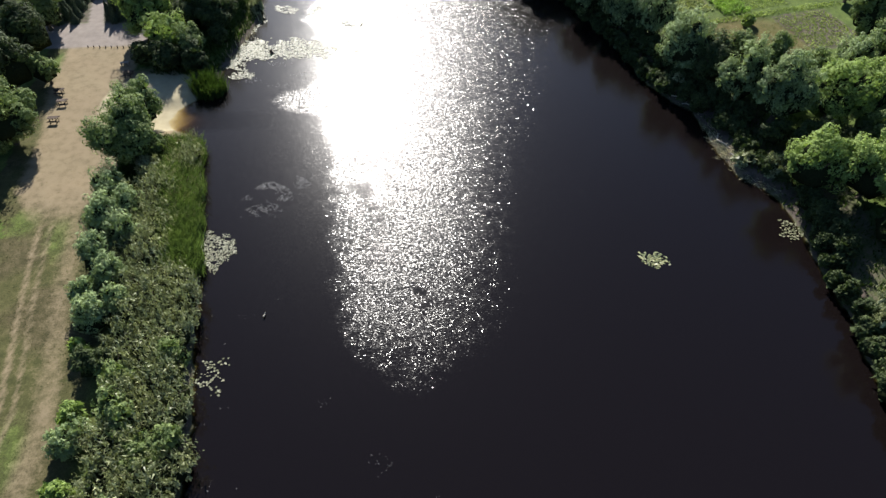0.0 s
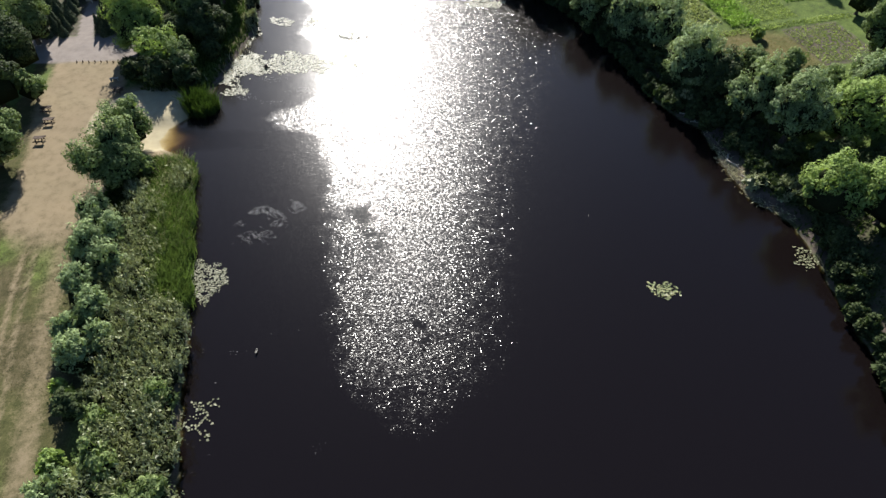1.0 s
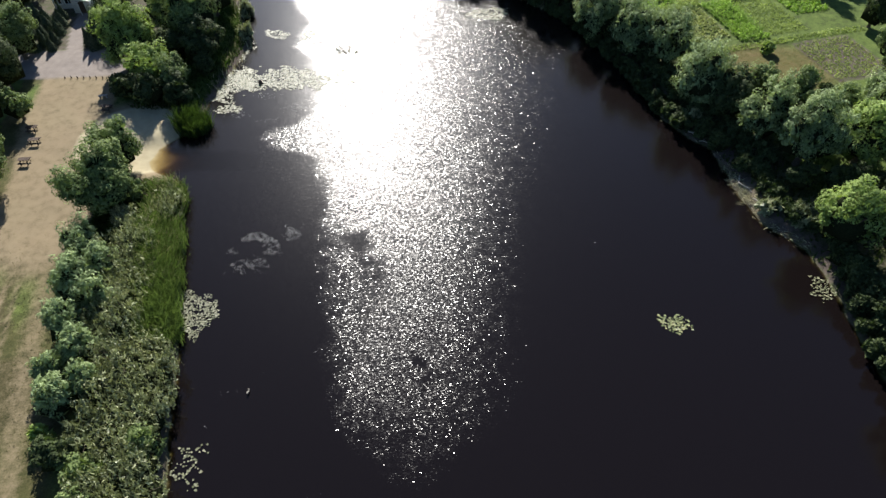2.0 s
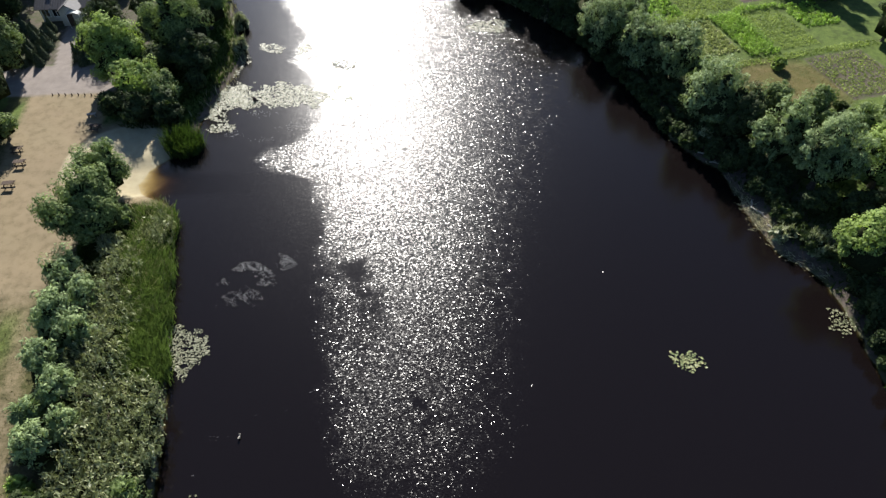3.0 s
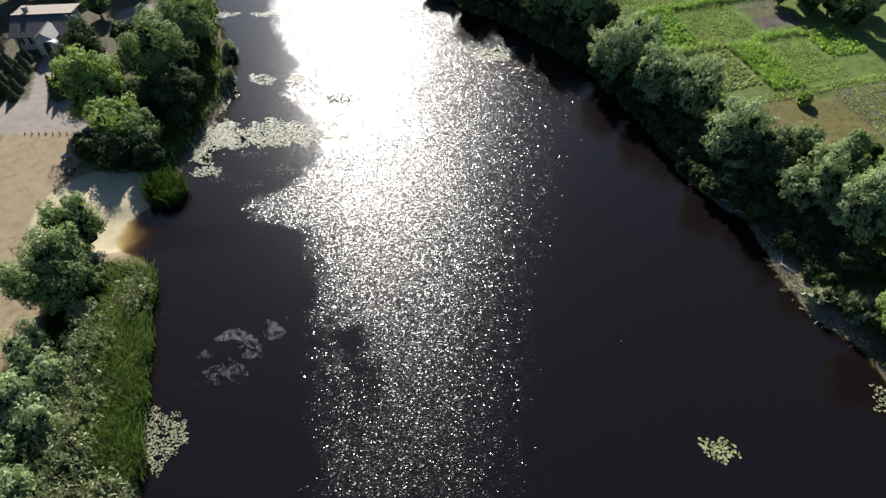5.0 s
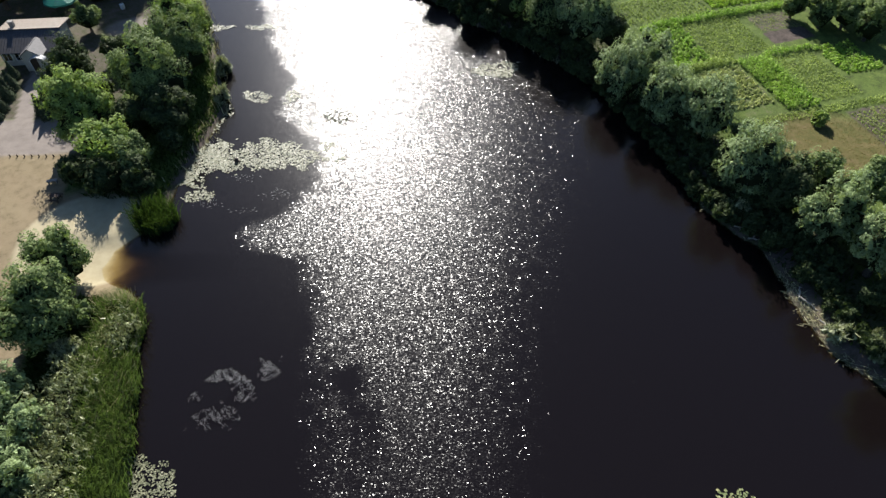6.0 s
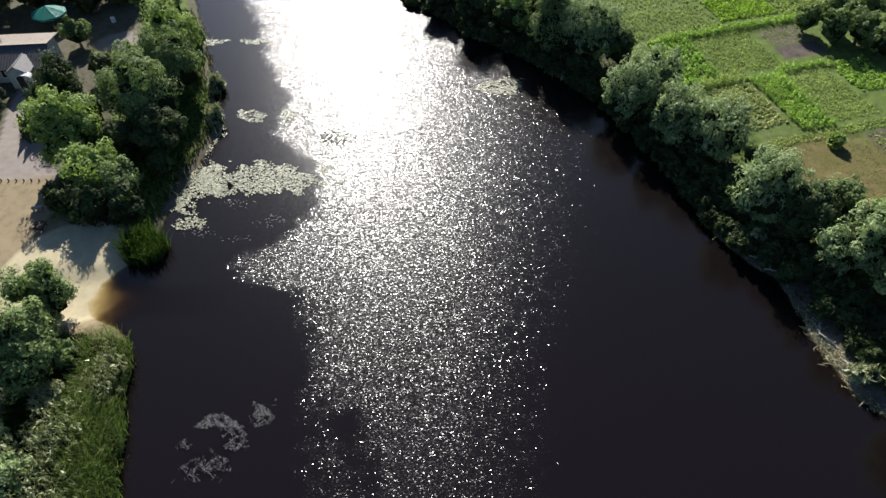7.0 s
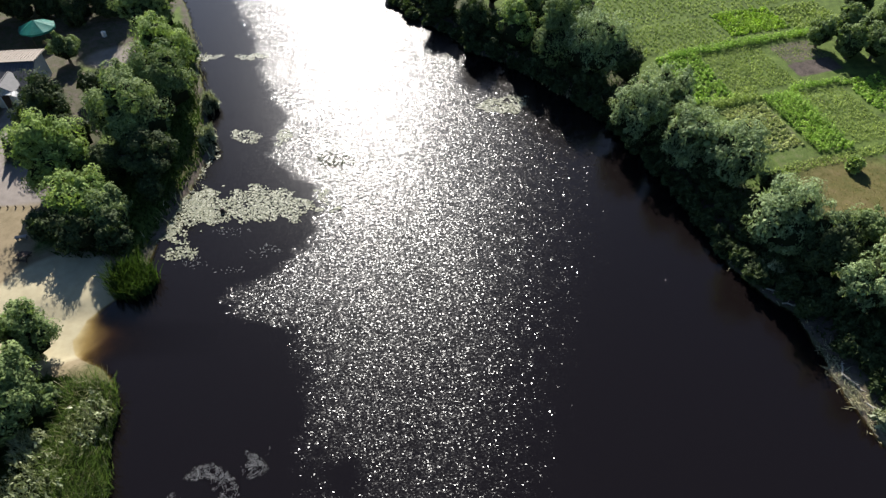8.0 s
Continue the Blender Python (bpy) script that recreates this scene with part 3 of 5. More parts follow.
def crown_mesh(rng, h, r, base, kind, dense=1.0):
    """Lobes on the limbs, clumps on the lobes, leaves on the clumps."""
    c = np.array([0, 0, (h + base) / 2])
    half = (h - base) / 2
    n_lobe = 8 + int(r * (8.0 if kind == "scrub" else 5.0 if kind == "willow" else 2.6))
    d = unit(rng, n_lobe) * rng.uniform(0.8, 1.2, 3)
    d[:, 2] = d[:, 2] * 0.9 + 0.15
    reach = 0.82 if kind == "scrub" else 0.62
    lobes = c + d * np.array([r * reach, r * reach, half * 0.62]) * rng.uniform(0.6, 1.12, (n_lobe, 1))
    lobes[0] = c + (0, 0, half * 0.45)
    lr = np.minimum(r, half) * (rng.uniform(0.16, 0.30, n_lobe) if kind == "scrub" else rng.uniform(0.23, 0.40, n_lobe) if kind == "willow" else rng.uniform(0.24, 0.46, n_lobe))
    tall = {"willow": 1.75, "bright": 1.3, "broad": 1.3, "dark": 1.15, "scrub": 1.5}[kind]
    n_clump = 8 if kind == "willow" else 10
    pts, outs = [], []
    size, slim, droop, loose = {"willow": (0.32, 0.33, -1.4, 0.32), "scrub": (0.36, 0.17, -2.2, 1.1), "broad": (0.28, 0.5, 0.0, 0.32), "dark": (0.30, 0.5, 0.1, 0.32), "bright": (0.29, 0.5, 0.0, 0.32)}[kind]
    total = int(700 * dense * r * (half + r) / 2 * (0.36 / size) ** 1.3)
    for q, s in zip(lobes, lr):
        dirs = unit(rng, n_clump)
        dirs[:, 2] += 0.25
        k = np.maximum(1, int(total / n_lobe / n_clump))
        for e in dirs:
            cr = s * rng.uniform(0.30, 0.52)
            o = unit(rng, k)
            pts.append(q + e * np.array([1, 1, tall]) * s * rng.uniform(0.75, 1.05) + o * cr * (1 - loose * 0.5 + loose * rng.random((k, 1)) ** 0.6))
            outs.append(o + 0.7 * e)
    p, o = np.concatenate(pts), np.concatenate(outs)
    o[:, 2] = o[:, 2] * 0.4 if kind == "scrub" else o[:, 2] + 0.45
    o /= np.linalg.norm(o, axis=1, keepdims=True)
    # oversized leaves added inside the lobes to stop the sun shining through
    k = max(12, int((18 if kind == "scrub" else 32) * r))
    inner = np.concatenate([q + unit(rng, k) * s * 0.62 * rng.random((k, 1)) ** 0.4 for q, s in zip(lobes, lr)] + [c + unit(rng, 3 * k) * np.array([r, r, half]) * 0.5 * rng.random((3 * k, 1)) ** 0.4])
    grow = np.r_[np.ones(len(p)), np.full(len(inner), 3.3)]
    p, o = np.concatenate([p, inner]), np.concatenate([o, unit(rng, len(inner))])
    keep = p[:, 2] > 0.15
    # solid near-black lumps added inside each lobe, which let no light through and darken the crown
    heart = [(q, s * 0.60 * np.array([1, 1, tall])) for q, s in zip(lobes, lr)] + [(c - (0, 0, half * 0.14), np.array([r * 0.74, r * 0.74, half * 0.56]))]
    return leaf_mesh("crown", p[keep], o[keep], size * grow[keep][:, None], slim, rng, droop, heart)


def tree(name, x, y, h, r, kind, label, category, seed, base=None, dense=1.0, group=""):
    rng = np.random.default_rng(seed)
    z = ground_at(x, y)
    root = empty(name, pose(x, y, max(z, -0.1) - 0.05), label, category, group)
    base = h * (-0.07 if category == "tree" else -0.28) if base is None else base
    girth = 0.035 * h
    lean = rng.uniform(-0.06, 0.06, 2) * h
    top = (lean[0], lean[1], h * 0.78)
    mid = (lean[0] * 0.4, lean[1] * 0.4, h * 0.4)
    part("trunk", tube(bmesh.new(), [(0, 0, 0), (lean[0] * 0.1, 0, h * 0.12), mid, top], [girth * 1.4, girth, girth * 0.75, girth * 0.2]), BARK, root)
    for i in range(5 if category == "tree" else 3):
        a = i * 2.4 + rng.uniform(0, 1)
        reach = r * rng.uniform(0.55, 0.8)
        z0 = h * rng.uniform(0.18, 0.5)
        s = z0 / h / 0.78
        foot = (lean[0] * s, lean[1] * s, z0)
        bend = (foot[0] + math.cos(a) * reach * 0.5, foot[1] + math.sin(a) * reach * 0.5, z0 + h * 0.12)
        tip = (foot[0] + math.cos(a) * reach, foot[1] + math.sin(a) * reach, z0 + h * rng.uniform(0.2, 0.34))
        part("limb", tube(bmesh.new(), [foot, bend, tip], [girth * 0.55, girth * 0.38, girth * 0.1], 5), BARK, root)
    solid("crown", thicket_mesh(rng, h, r) if name == "scrub_willow" and kind == "scrub" else crown_mesh(rng, h, r, base, kind, dense), LEAF[kind], root).data.materials.append(SHADE_CORE)
    return root


TREES = [  # x, y, height, crown radius, leaves, label
    (-39.4, 67.0, 7.0, 2.8, "broad", "green willow tree between the sandy road and beach"),
    (-38.6, 60.0, 7.4, 3.9, "broad", "broad green willow tree beside the sandy road"),
    (-41.8, 85.4, 6.6, 3.5, "bright", "rounded willow tree at the edge of the sand"),
    (-37.2, 83.2, 5.0, 2.4, "broad", "small willow tree above the river bank"),
    # dark leaves here deepen the shade above the beach
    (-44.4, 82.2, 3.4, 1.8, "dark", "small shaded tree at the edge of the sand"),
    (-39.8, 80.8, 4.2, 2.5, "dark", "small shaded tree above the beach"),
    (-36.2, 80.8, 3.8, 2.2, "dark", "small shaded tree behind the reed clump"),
    (-45.4, 91.0, 8.8, 3.9, "bright", "round bright willow beside the paved forecourt"),
    (-51.3, 101.8, 7.2, 3.1, "dark", "dark walnut tree near the house"),
    (-56.0, 118.0, 5.0, 1.9, "broad", "small yellowish tree beside the house"),
    (-37.8, 97.6, 10.2, 4.5, "broad", "tall willow tree crowded on the river bank"),
    (-37.2, 105.6, 9.2, 3.8, "broad", "tall willow leaning over the water"),
    (-40.4, 92.2, 5.0, 2.7, "dark", "shaded willow tree behind the reeds"),
    (-35.6, 92.6, 5.8, 3.8, "dark", "dense willow tree hanging over the lily pads"),
    (-42.4, 99.6, 7.0, 2.8, "broad", "willow tree between the walnut and the bank"),
    (-39.8, 113.4, 9.8, 3.7, "bright", "tall willow tree beside the river"),
    (-44.8, 125.0, 10.0, 4.0, "broad", "tall willow tree beside the river bend"),
    (-42.5, 107.0, 6.5, 2.4, "broad", "young willow tree behind the terrace"),
    # two trees added in dark leaves to fill a patch of black shade
    (-48.6, 109.0, 3.6, 1.9, "dark", "low tree with shade-darkened leaves behind the terrace"),
    (-46.6, 97.6, 4.4, 2.3, "dark", "low tree with shade-darkened leaves beside the forecourt"),
    (-61.5, 84.0, 9.5, 4.6, "dark", "large dark tree beside the sandy road"),
    (-56.3, 77.0, 5.2, 2.1, "broad", "small tree at the verge of the sandy road"),
    (-60.0, 75.0, 8.5, 4.0, "dark", "dark tree beside the picnic tables"),
    (-55.0, 63.2, 8.8, 4.8, "broad", "large leafy tree beside the picnic tables"),
    (-58.8, 55.0, 9.0, 4.6, "dark", "dark tree at the meadow edge"),
    (-52.4, 48.5, 6.6, 3.0, "dark", "dark leafy tree at the meadow track"),
    (-48.3, 36.2, 4.8, 2.2, "dark", "small dark tree beside the meadow track"),
    (-63.0, 92.5, 8.0, 3.4, "broad", "tree beside the forecourt"),
    (-49.0, 138.0, 8.5, 3.6, "dark", "tall tree behind the terrace"),
    (-55.5, 136.0, 12.5, 4.6, "dark", "tall tree behind the terrace"),
    (-62.0, 137.5, 8.4, 4.4, "dark", "tall tree behind the canopy tent"),
    (-68.0, 135.0, 12.0, 5.0, "dark", "tall tree behind the canopy tent"),
    (-73.0, 126.0, 11.0, 5.0, "dark", "tall tree behind the house"),
    (-74.0, 116.0, 11.0, 5.0, "dark", "tall tree beside the house"),
    (-58.6, 128.6, 4.0, 2.0, "dark", "low tree beside the canopy tent"),
    (-70.5, 107.0, 10.0, 4.4, "dark", "tall dark tree beside the house"),
    (-72.5, 98.0, 9.0, 4.0, "dark", "dark tree beside the spruces"),
    (42.3, 53.0, 7.4, 3.4, "bright", "bright green maple on the river bank"),
    (47.6, 51.0, 7.0, 3.3, "bright", "bright green maple behind the river bank"),
    (43.8, 33.0, 6.0, 2.9, "scrub", "olive willow tree on the river bank"),
    # low dark-leaved trees that fill the shade behind the bank
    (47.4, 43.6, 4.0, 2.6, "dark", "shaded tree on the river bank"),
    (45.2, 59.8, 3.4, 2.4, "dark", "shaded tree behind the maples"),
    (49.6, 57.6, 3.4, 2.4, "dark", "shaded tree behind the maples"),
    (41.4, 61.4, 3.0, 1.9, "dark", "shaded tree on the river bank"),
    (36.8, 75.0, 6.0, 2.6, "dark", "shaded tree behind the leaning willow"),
    (41.0, 76.0, 5.2, 2.3, "broad", "low green tree at the dry field"),
    (42.6, 65.2, 8.0, 3.3, "willow", "grey-green willow tree on the river bank"),
    (39.7, 70.3, 8.0, 2.9, "willow", "grey-green willow over the river"),
    (49.0, 64.6, 7.4, 3.6, "bright", "bright green tree behind the bank willows"),
    (53.6, 65.8, 7.2, 3.3, "bright", "bright green tree at the garden edge"),
    (45.0, 74.2, 6.0, 2.2, "broad", "low green tree at the field edge"),
    (50.0, 72.6, 5.0, 2.1, "broad", "low green tree at the dry field"),
    (55.2, 72.8, 6.0, 2.6, "willow", "greyish tree at the garden edge"),
    (59.6, 74.6, 6.6, 2.9, "broad", "tree at the garden edge"),
    (60.5, 67.0, 7.0, 3.6, "dark", "dark tree behind the gardens"),
    (55.0, 58.2, 7.2, 3.6, "broad", "leafy tree behind the bank"),
    (52.0, 50.0, 6.6, 3.2, "broad", "leafy tree behind the maples"),
    (63.2, 85.4, 6.4, 2.8, "broad", "tree beside the vegetable plots"),
    (34.6, 78.2, 7.4, 3.9, "willow", "silver willow tree leaning over the river"),
    (32.6, 88.8, 6.4, 3.4, "willow", "broad silver willow on the river bank"),
    (28.8, 92.2, 7.0, 3.3, "willow", "silver willow at the water's edge"),
    (24.6, 98.8, 7.0, 3.4, "willow", "silver willow on the river bank"),
    (28.8, 102.0, 5.2, 2.6, "willow", "grey willow above the river bank"),
    (20.6, 111.8, 8.4, 4.1, "willow", "tall silver willow at the river bend"),
    (25.2, 109.6, 4.8, 2.3, "dark", "dark willow at the garden edge"),
    (16.2, 114.6, 9.0, 3.7, "broad", "green willow at the river bend"),
    (10.8, 119.2, 7.4, 3.0, "bright", "pale green willow at the river bend"),
    (5.0, 124.2, 6.0, 2.8, "dark", "dark shrubby willow at the far bend"),
    (14.4, 124.0, 9.0, 3.8, "broad", "tall tree behind the river bend"),
    (19.6, 121.6, 8.0, 3.4, "broad", "tall tree behind the river bend"),
    (-0.6, 131.0, 6.4, 3.0, "dark", "dark shrubby willow at the far bend"),
    (8.0, 131.5, 8.6, 3.6, "dark", "dark tree at the far bend"),
    (57.4, 113.0, 4.6, 1.9, "broad", "low fruit tree at the vegetable plots"),
    (60.6, 112.4, 5.0, 2.1, "broad", "fruit tree at the vegetable plots"),
    (54.4, 116.2, 4.2, 1.6, "broad", "small fruit tree at the vegetable plots"),
    (58.4, 117.6, 5.0, 2.0, "broad", "fruit tree behind the vegetable plots"),
    (62.6, 109.0, 5.2, 2.3, "broad", "fruit tree beside the bare soil plot"),
    (63.4, 117.2, 5.2, 2.3, "broad", "fruit tree behind the vegetable plots"),
    (66.6, 112.6, 5.2, 2.3, "broad", "fruit tree among the gardens"),
    (64.4, 125.0, 5.2, 2.3, "dark", "fruit tree among the gardens"),
    (65.5, 96.0, 6.0, 2.4, "dark", "fruit tree among the gardens"),
]
for n, (x, y, h, r, kind, label) in enumerate(TREES):
    tree("tree", x, y, h * (1.2 if x > 0 else 1.06), r * (1.18 if x > 0 else 1.08), kind, label, "tree", 100 + n)

SHRUBS = [
    (-37.9, 52.0, 4.6, 2.3, "willow", "grey-green willow shrub at the track edge"),
    (-35.2, 49.6, 4.4, 2.0, "willow", "grey-green willow shrub on the bank"),
    (-36.6, 46.6, 4.8, 2.4, "willow", "grey-green willow shrub at the track edge"),
    (-34.0, 45.0, 4.2, 1.9, "willow", "grey-green willow shrub on the bank"),
    (-35.8, 42.2, 4.2, 2.0, "willow", "grey-green willow shrub at the track edge"),
    (-33.6, 39.6, 3.9, 1.9, "willow", "grey-green willow shrub on the bank"),
    (-35.4, 37.6, 3.4, 1.5, "willow", "low willow shrub at the track edge"),
    (-33.9, 34.6, 3.6, 1.9, "willow", "rounded bluish willow shrub"),
    (-31.8, 36.4, 3.2, 1.5, "willow", "rounded bluish willow shrub"),
    (-31.8, 29.6, 3.4, 1.9, "dark", "dark green rounded shrub beside the track"),
    (-31.9, 24.6, 2.4, 1.2, "bright", "bright green bush beside the track"),
    (-34.2, 31.6, 1.8, 0.9, "bright", "small bright bush beside the track"),
    (-31.0, 22.4, 2.8, 1.4, "willow", "low green shrub beside the track"),
    (-30.2, 17.6, 2.6, 1.4, "bright", "low bright shrub beside the track"),
    (47.4, 89.4, 1.9, 1.2, "bright", "small round bush in the dry field"),
    (41.6, 79.0, 2.8, 2.0, "broad", "green shrub at the edge of the dry field"),
    (37.9, 82.4, 3.0, 2.1, "willow", "grey-green shrub behind the leaning willow"),
    (49.5, 68.9, 3.2, 2.2, "broad", "green shrub among the bank trees"),
    (46.0, 69.4, 3.0, 2.0, "broad", "green shrub among the bank trees"),
    (-36.2, 61.6, 2.2, 1.5, "broad", "low green shrub in the shade of the willow"),
    (-36.0, 57.4, 2.6, 1.6, "scrub", "olive shrub in the shade of the willow"),
    (51.2, 78.4, 2.0, 0.9, "dark", "small dark bush at the dry field"),
    (49.0, 76.6, 2.2, 1.0, "broad", "small bush at the dry field"),
    (37.6, 58.8, 1.8, 1.2, "scrub", "low pale shrub at the water's edge"),
    (40.0, 56.6, 2.2, 1.4, "scrub", "low pale shrub at the water's edge"),
    (33.2, 75.6, 2.2, 1.3, "scrub", "low shrub under the leaning willow"),
    (41.6, 28.6, 2.4, 1.4, "broad", "low green shrub at the water's edge"),
    (36.4, 85.4, 4.0, 2.0, "dark", "shaded shrub under the willows"),
    (13.2, 114.4, 3.0, 1.6, "dark", "low dark shrub at the river bend"),
    (7.6, 119.6, 2.6, 1.6, "dark", "low dark shrub at the river bend"),
    (18.8, 108.8, 3.4, 1.8, "dark", "low dark shrub at the water's edge"),
    (-32.6, 107.0, 3.0, 1.5, "scrub", "low shrub hanging over the water"),
    (-31.2, 99.4, 2.6, 1.3, "scrub", "low shrub hanging over the water"),
    (-38.4, 118.6, 4.0, 1.9, "broad", "shrub at the water's edge"),
    (-47.6, 105.8, 3.2, 1.5, "broad", "shrub behind the walnut tree"),
    (-34.6, 88.6, 3.2, 1.7, "dark", "low shaded shrub on the bank"),
]
for n, (x, y, h, r, kind, label) in enumerate(SHRUBS):
    tree("shrub", x, y, h * (1.1 if kind == "willow" else 1), r * (1.2 if kind == "willow" else 1), kind, label, "shrub", 400 + n)

# thicket of olive willow scrub along the left bank
rng0 = np.random.default_rng(7)
for row, (off, r0) in enumerate(((0.7, 1.6), (3.0, 1.8), (5.4, 1.6))):
    for y in np.arange(12.0 + row * 0.9, (62, 57, 57)[row], 2.1):
        if row and 52 < y and rng0.random() < 0.25:
            continue
        x = float(left_bank(y)) - off * (1 - 0.12 * (y > 40)) - 0.5 - 1.6 * (41 < y < 56) * (row > 0) + rng0.uniform(-0.5, 0.5)
        if row == 0 and 41 < y < 57:
            continue
        green = rng0.random() < (0.35 if y < 28 else 0.08)
        tree("scrub_willow", x, y, rng0.uniform(2.2, 3.4), r0 * rng0.uniform(1.1, 1.5), "broad" if green else "scrub", "olive green willow scrub on the river bank", "shrub", 700 + row * 40 + int(y), dense=0.8, group="willow scrub along the bank")


# row of dark trees added to fill the black shade behind the canopy tent
for i, x in enumerate(np.arange(-74.0, -51.0, 3.1)):
    tree("hedge_tree", float(x), 131.5 + 0.8 * math.sin(i * 2.2), 4.6 + 0.8 * math.sin(i * 1.7), 2.3, "dark", "low dark tree added to fill the shade behind the terrace", "tree", 2400 + i, group="hedge behind the terrace")

# low growth that hangs over the right bank where it is not open; its dark leaves stand in for black shade
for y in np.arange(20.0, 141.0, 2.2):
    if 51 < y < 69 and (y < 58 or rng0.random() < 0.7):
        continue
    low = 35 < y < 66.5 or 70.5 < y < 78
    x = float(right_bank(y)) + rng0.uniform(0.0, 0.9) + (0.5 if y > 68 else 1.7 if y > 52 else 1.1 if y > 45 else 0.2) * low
    tree("bank_shrub", x, y, rng0.uniform(2.2, 3.8) * (0.8 if low else 0.5 if y > 66 else 1), rng0.uniform(1.5, 2.1) * (0.8 if low else 1), "dark", "shrub with shade-darkened leaves overhanging the shaded river bank", "shrub", 1500 + int(y * 10), dense=0.8, group="shrubs on the shaded bank")
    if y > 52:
        tree("bank_shrub", x + 2.6, y + 1, rng0.uniform(1.8, 2.6), rng0.uniform(1.9, 2.5), "dark", "tall shrub with shade-darkened leaves on the shaded river bank", "shrub", 1900 + int(y * 10), dense=0.8, group="shrubs on the shaded bank")

# second row in dark leaves, painting the black shade behind the waterline
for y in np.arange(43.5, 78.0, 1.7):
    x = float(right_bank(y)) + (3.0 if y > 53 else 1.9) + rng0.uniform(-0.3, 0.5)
    tree("bank_shrub", x, float(y), rng0.uniform(2.4, 3.4) * (0.55 if y > 54 else 1), rng0.uniform(1.5, 1.9), "dark", "shrub with shade-darkened leaves under the bank trees", "shrub", 2600 + int(y * 10), dense=0.8, group="shrubs on the shaded bank")


def conifer(x, y, h, r, seed):
    """Young spruce: a straight stem with whorls of hanging branches."""
    rng = np.random.default_rng(seed)
    root = empty("spruce", pose(x, y, ground_at(x, y) - 0.03), "young dark spruce tree beside the house path", "tree", "spruces beside the path")
    part("trunk", tube(bmesh.new(), [(0, 0, 0), (0, 0, h * 0.5), (0, 0, h * 0.97)], [0.07, 0.05, 0.01], 6), BARK, root)
    n = int(1500 * h / 3)
    f = rng.random(n) ** 0.75
    z = h * (0.06 + 0.94 * (1 - f * 0.98))
    reach = r * f * (0.72 + 0.3 * np.abs(np.sin(z / h * 26))) * rng.uniform(0.55, 1.05, n)
    a = rng.integers(0, 9, n) * 0.698 + z * 2.1 + rng.normal(0, 0.2, n)
    p = np.stack([np.cos(a) * reach, np.sin(a) * reach, z - reach * 0.22], -1)
    o = np.stack([np.cos(a), np.sin(a), 0.5 + 0 * a], -1)
    solid("crown", leaf_mesh("crown", p, o / np.linalg.norm(o, axis=1, keepdims=True), 0.30, 0.4, rng, 0.3), LEAF["pine"], root)


for n, (x, y) in enumerate([(-66, 96.4), (-63.8, 96.0), (-61.6, 96.2), (-60.4, 96.8), (-67, 99), (-64.8, 98.6), (-62.6, 98.8), (-60.6, 99.4), (-66, 101.6), (-63.6, 101.4), (-61.6, 102), (-64.4, 104), (-62.0, 104.6), (-54.6, 96.4), (-52.8, 96.2), (-55.6, 98.6), (-53.8, 98.8), (-55.2, 100.6), (-54.8, 101.4), (-56.0, 103.6), (-55.4, 104.0), (-53.6, 104.6), (-51.2, 97.2), (-68.6, 97), (-65.4, 94.9), (-62.8, 94.7), (-60.2, 95.0), (-68.0, 101.2), (-69.4, 99.0), (-50.4, 99.4), (-52.0, 101.4), (-66.4, 104.2), (-53.4, 94.8), (-61.0, 101.0)]):
    conifer(x + 0.3 * math.sin(n * 5.1), y + 0.3 * math.cos(n * 3.7), 2.1 + 1.0 * abs(math.sin(n * 2.3)), 1.2 + 0.25 * math.sin(n * 1.9), 900 + n)


# ---------------------------------------------------------------- reeds, grass, crops: uncountable stuff
def blades(name, x, y, z, tall, wide, lean, material, label, category, seed, kind="stuff"):
    """Upright bent blades of grass or reed, each a tapered strip of two faces."""
    rng = np.random.default_rng(seed)
    n = len(x)
    a, t = rng.uniform(0, 2 * np.pi, n), rng.uniform(0, 2 * np.pi, n)
    h = tall * rng.uniform(0.65, 1.25, n)
    w = wide * rng.uniform(0.7, 1.3, n)
    foot = np.stack([x, y, z], -1)
    side = np.stack([np.cos(a), np.sin(a), 0 * a], -1) * w[:, None]
    bend = np.stack([np.cos(t), np.sin(t), 0 * t], -1) * (h * lean)[:, None] * rng.uniform(0.3, 1.3, (n, 1))
    up = np.stack([0 * h, 0 * h, h], -1)
    v = np.stack([foot - side, foot + side, foot + bend * 0.35 + up * 0.6 + side * 0.8, foot + bend * 0.35 + up * 0.6 - side * 0.8, foot + bend + up * 0.98 + side * 0.1, foot + bend + up - side * 0.1], 1).reshape(-1, 3)
    i = np.arange(n)[:, None] * 6
    f = np.stack([i + [0, 1, 2, 3], i + [3, 2, 4, 5]], 1).reshape(-1, 4)
    return tagged(solid(name, mesh_of(name, v, f), LEAF[material]), label, category, kind=kind)


def scatter(seed, n, x0, x1, y0, y1, keep):
    rng = np.random.default_rng(seed)
    x, y = rng.uniform(x0, x1, n), rng.uniform(y0, y1, n)
    k = keep(x, y) > rng.random(n)
    return x[k], y[k]


def planted(name, xy, *rest, sink=0.03):
    x, y = xy
    return blades(name, x, y, np.maximum(height(x, y), -0.25) - sink, *rest)


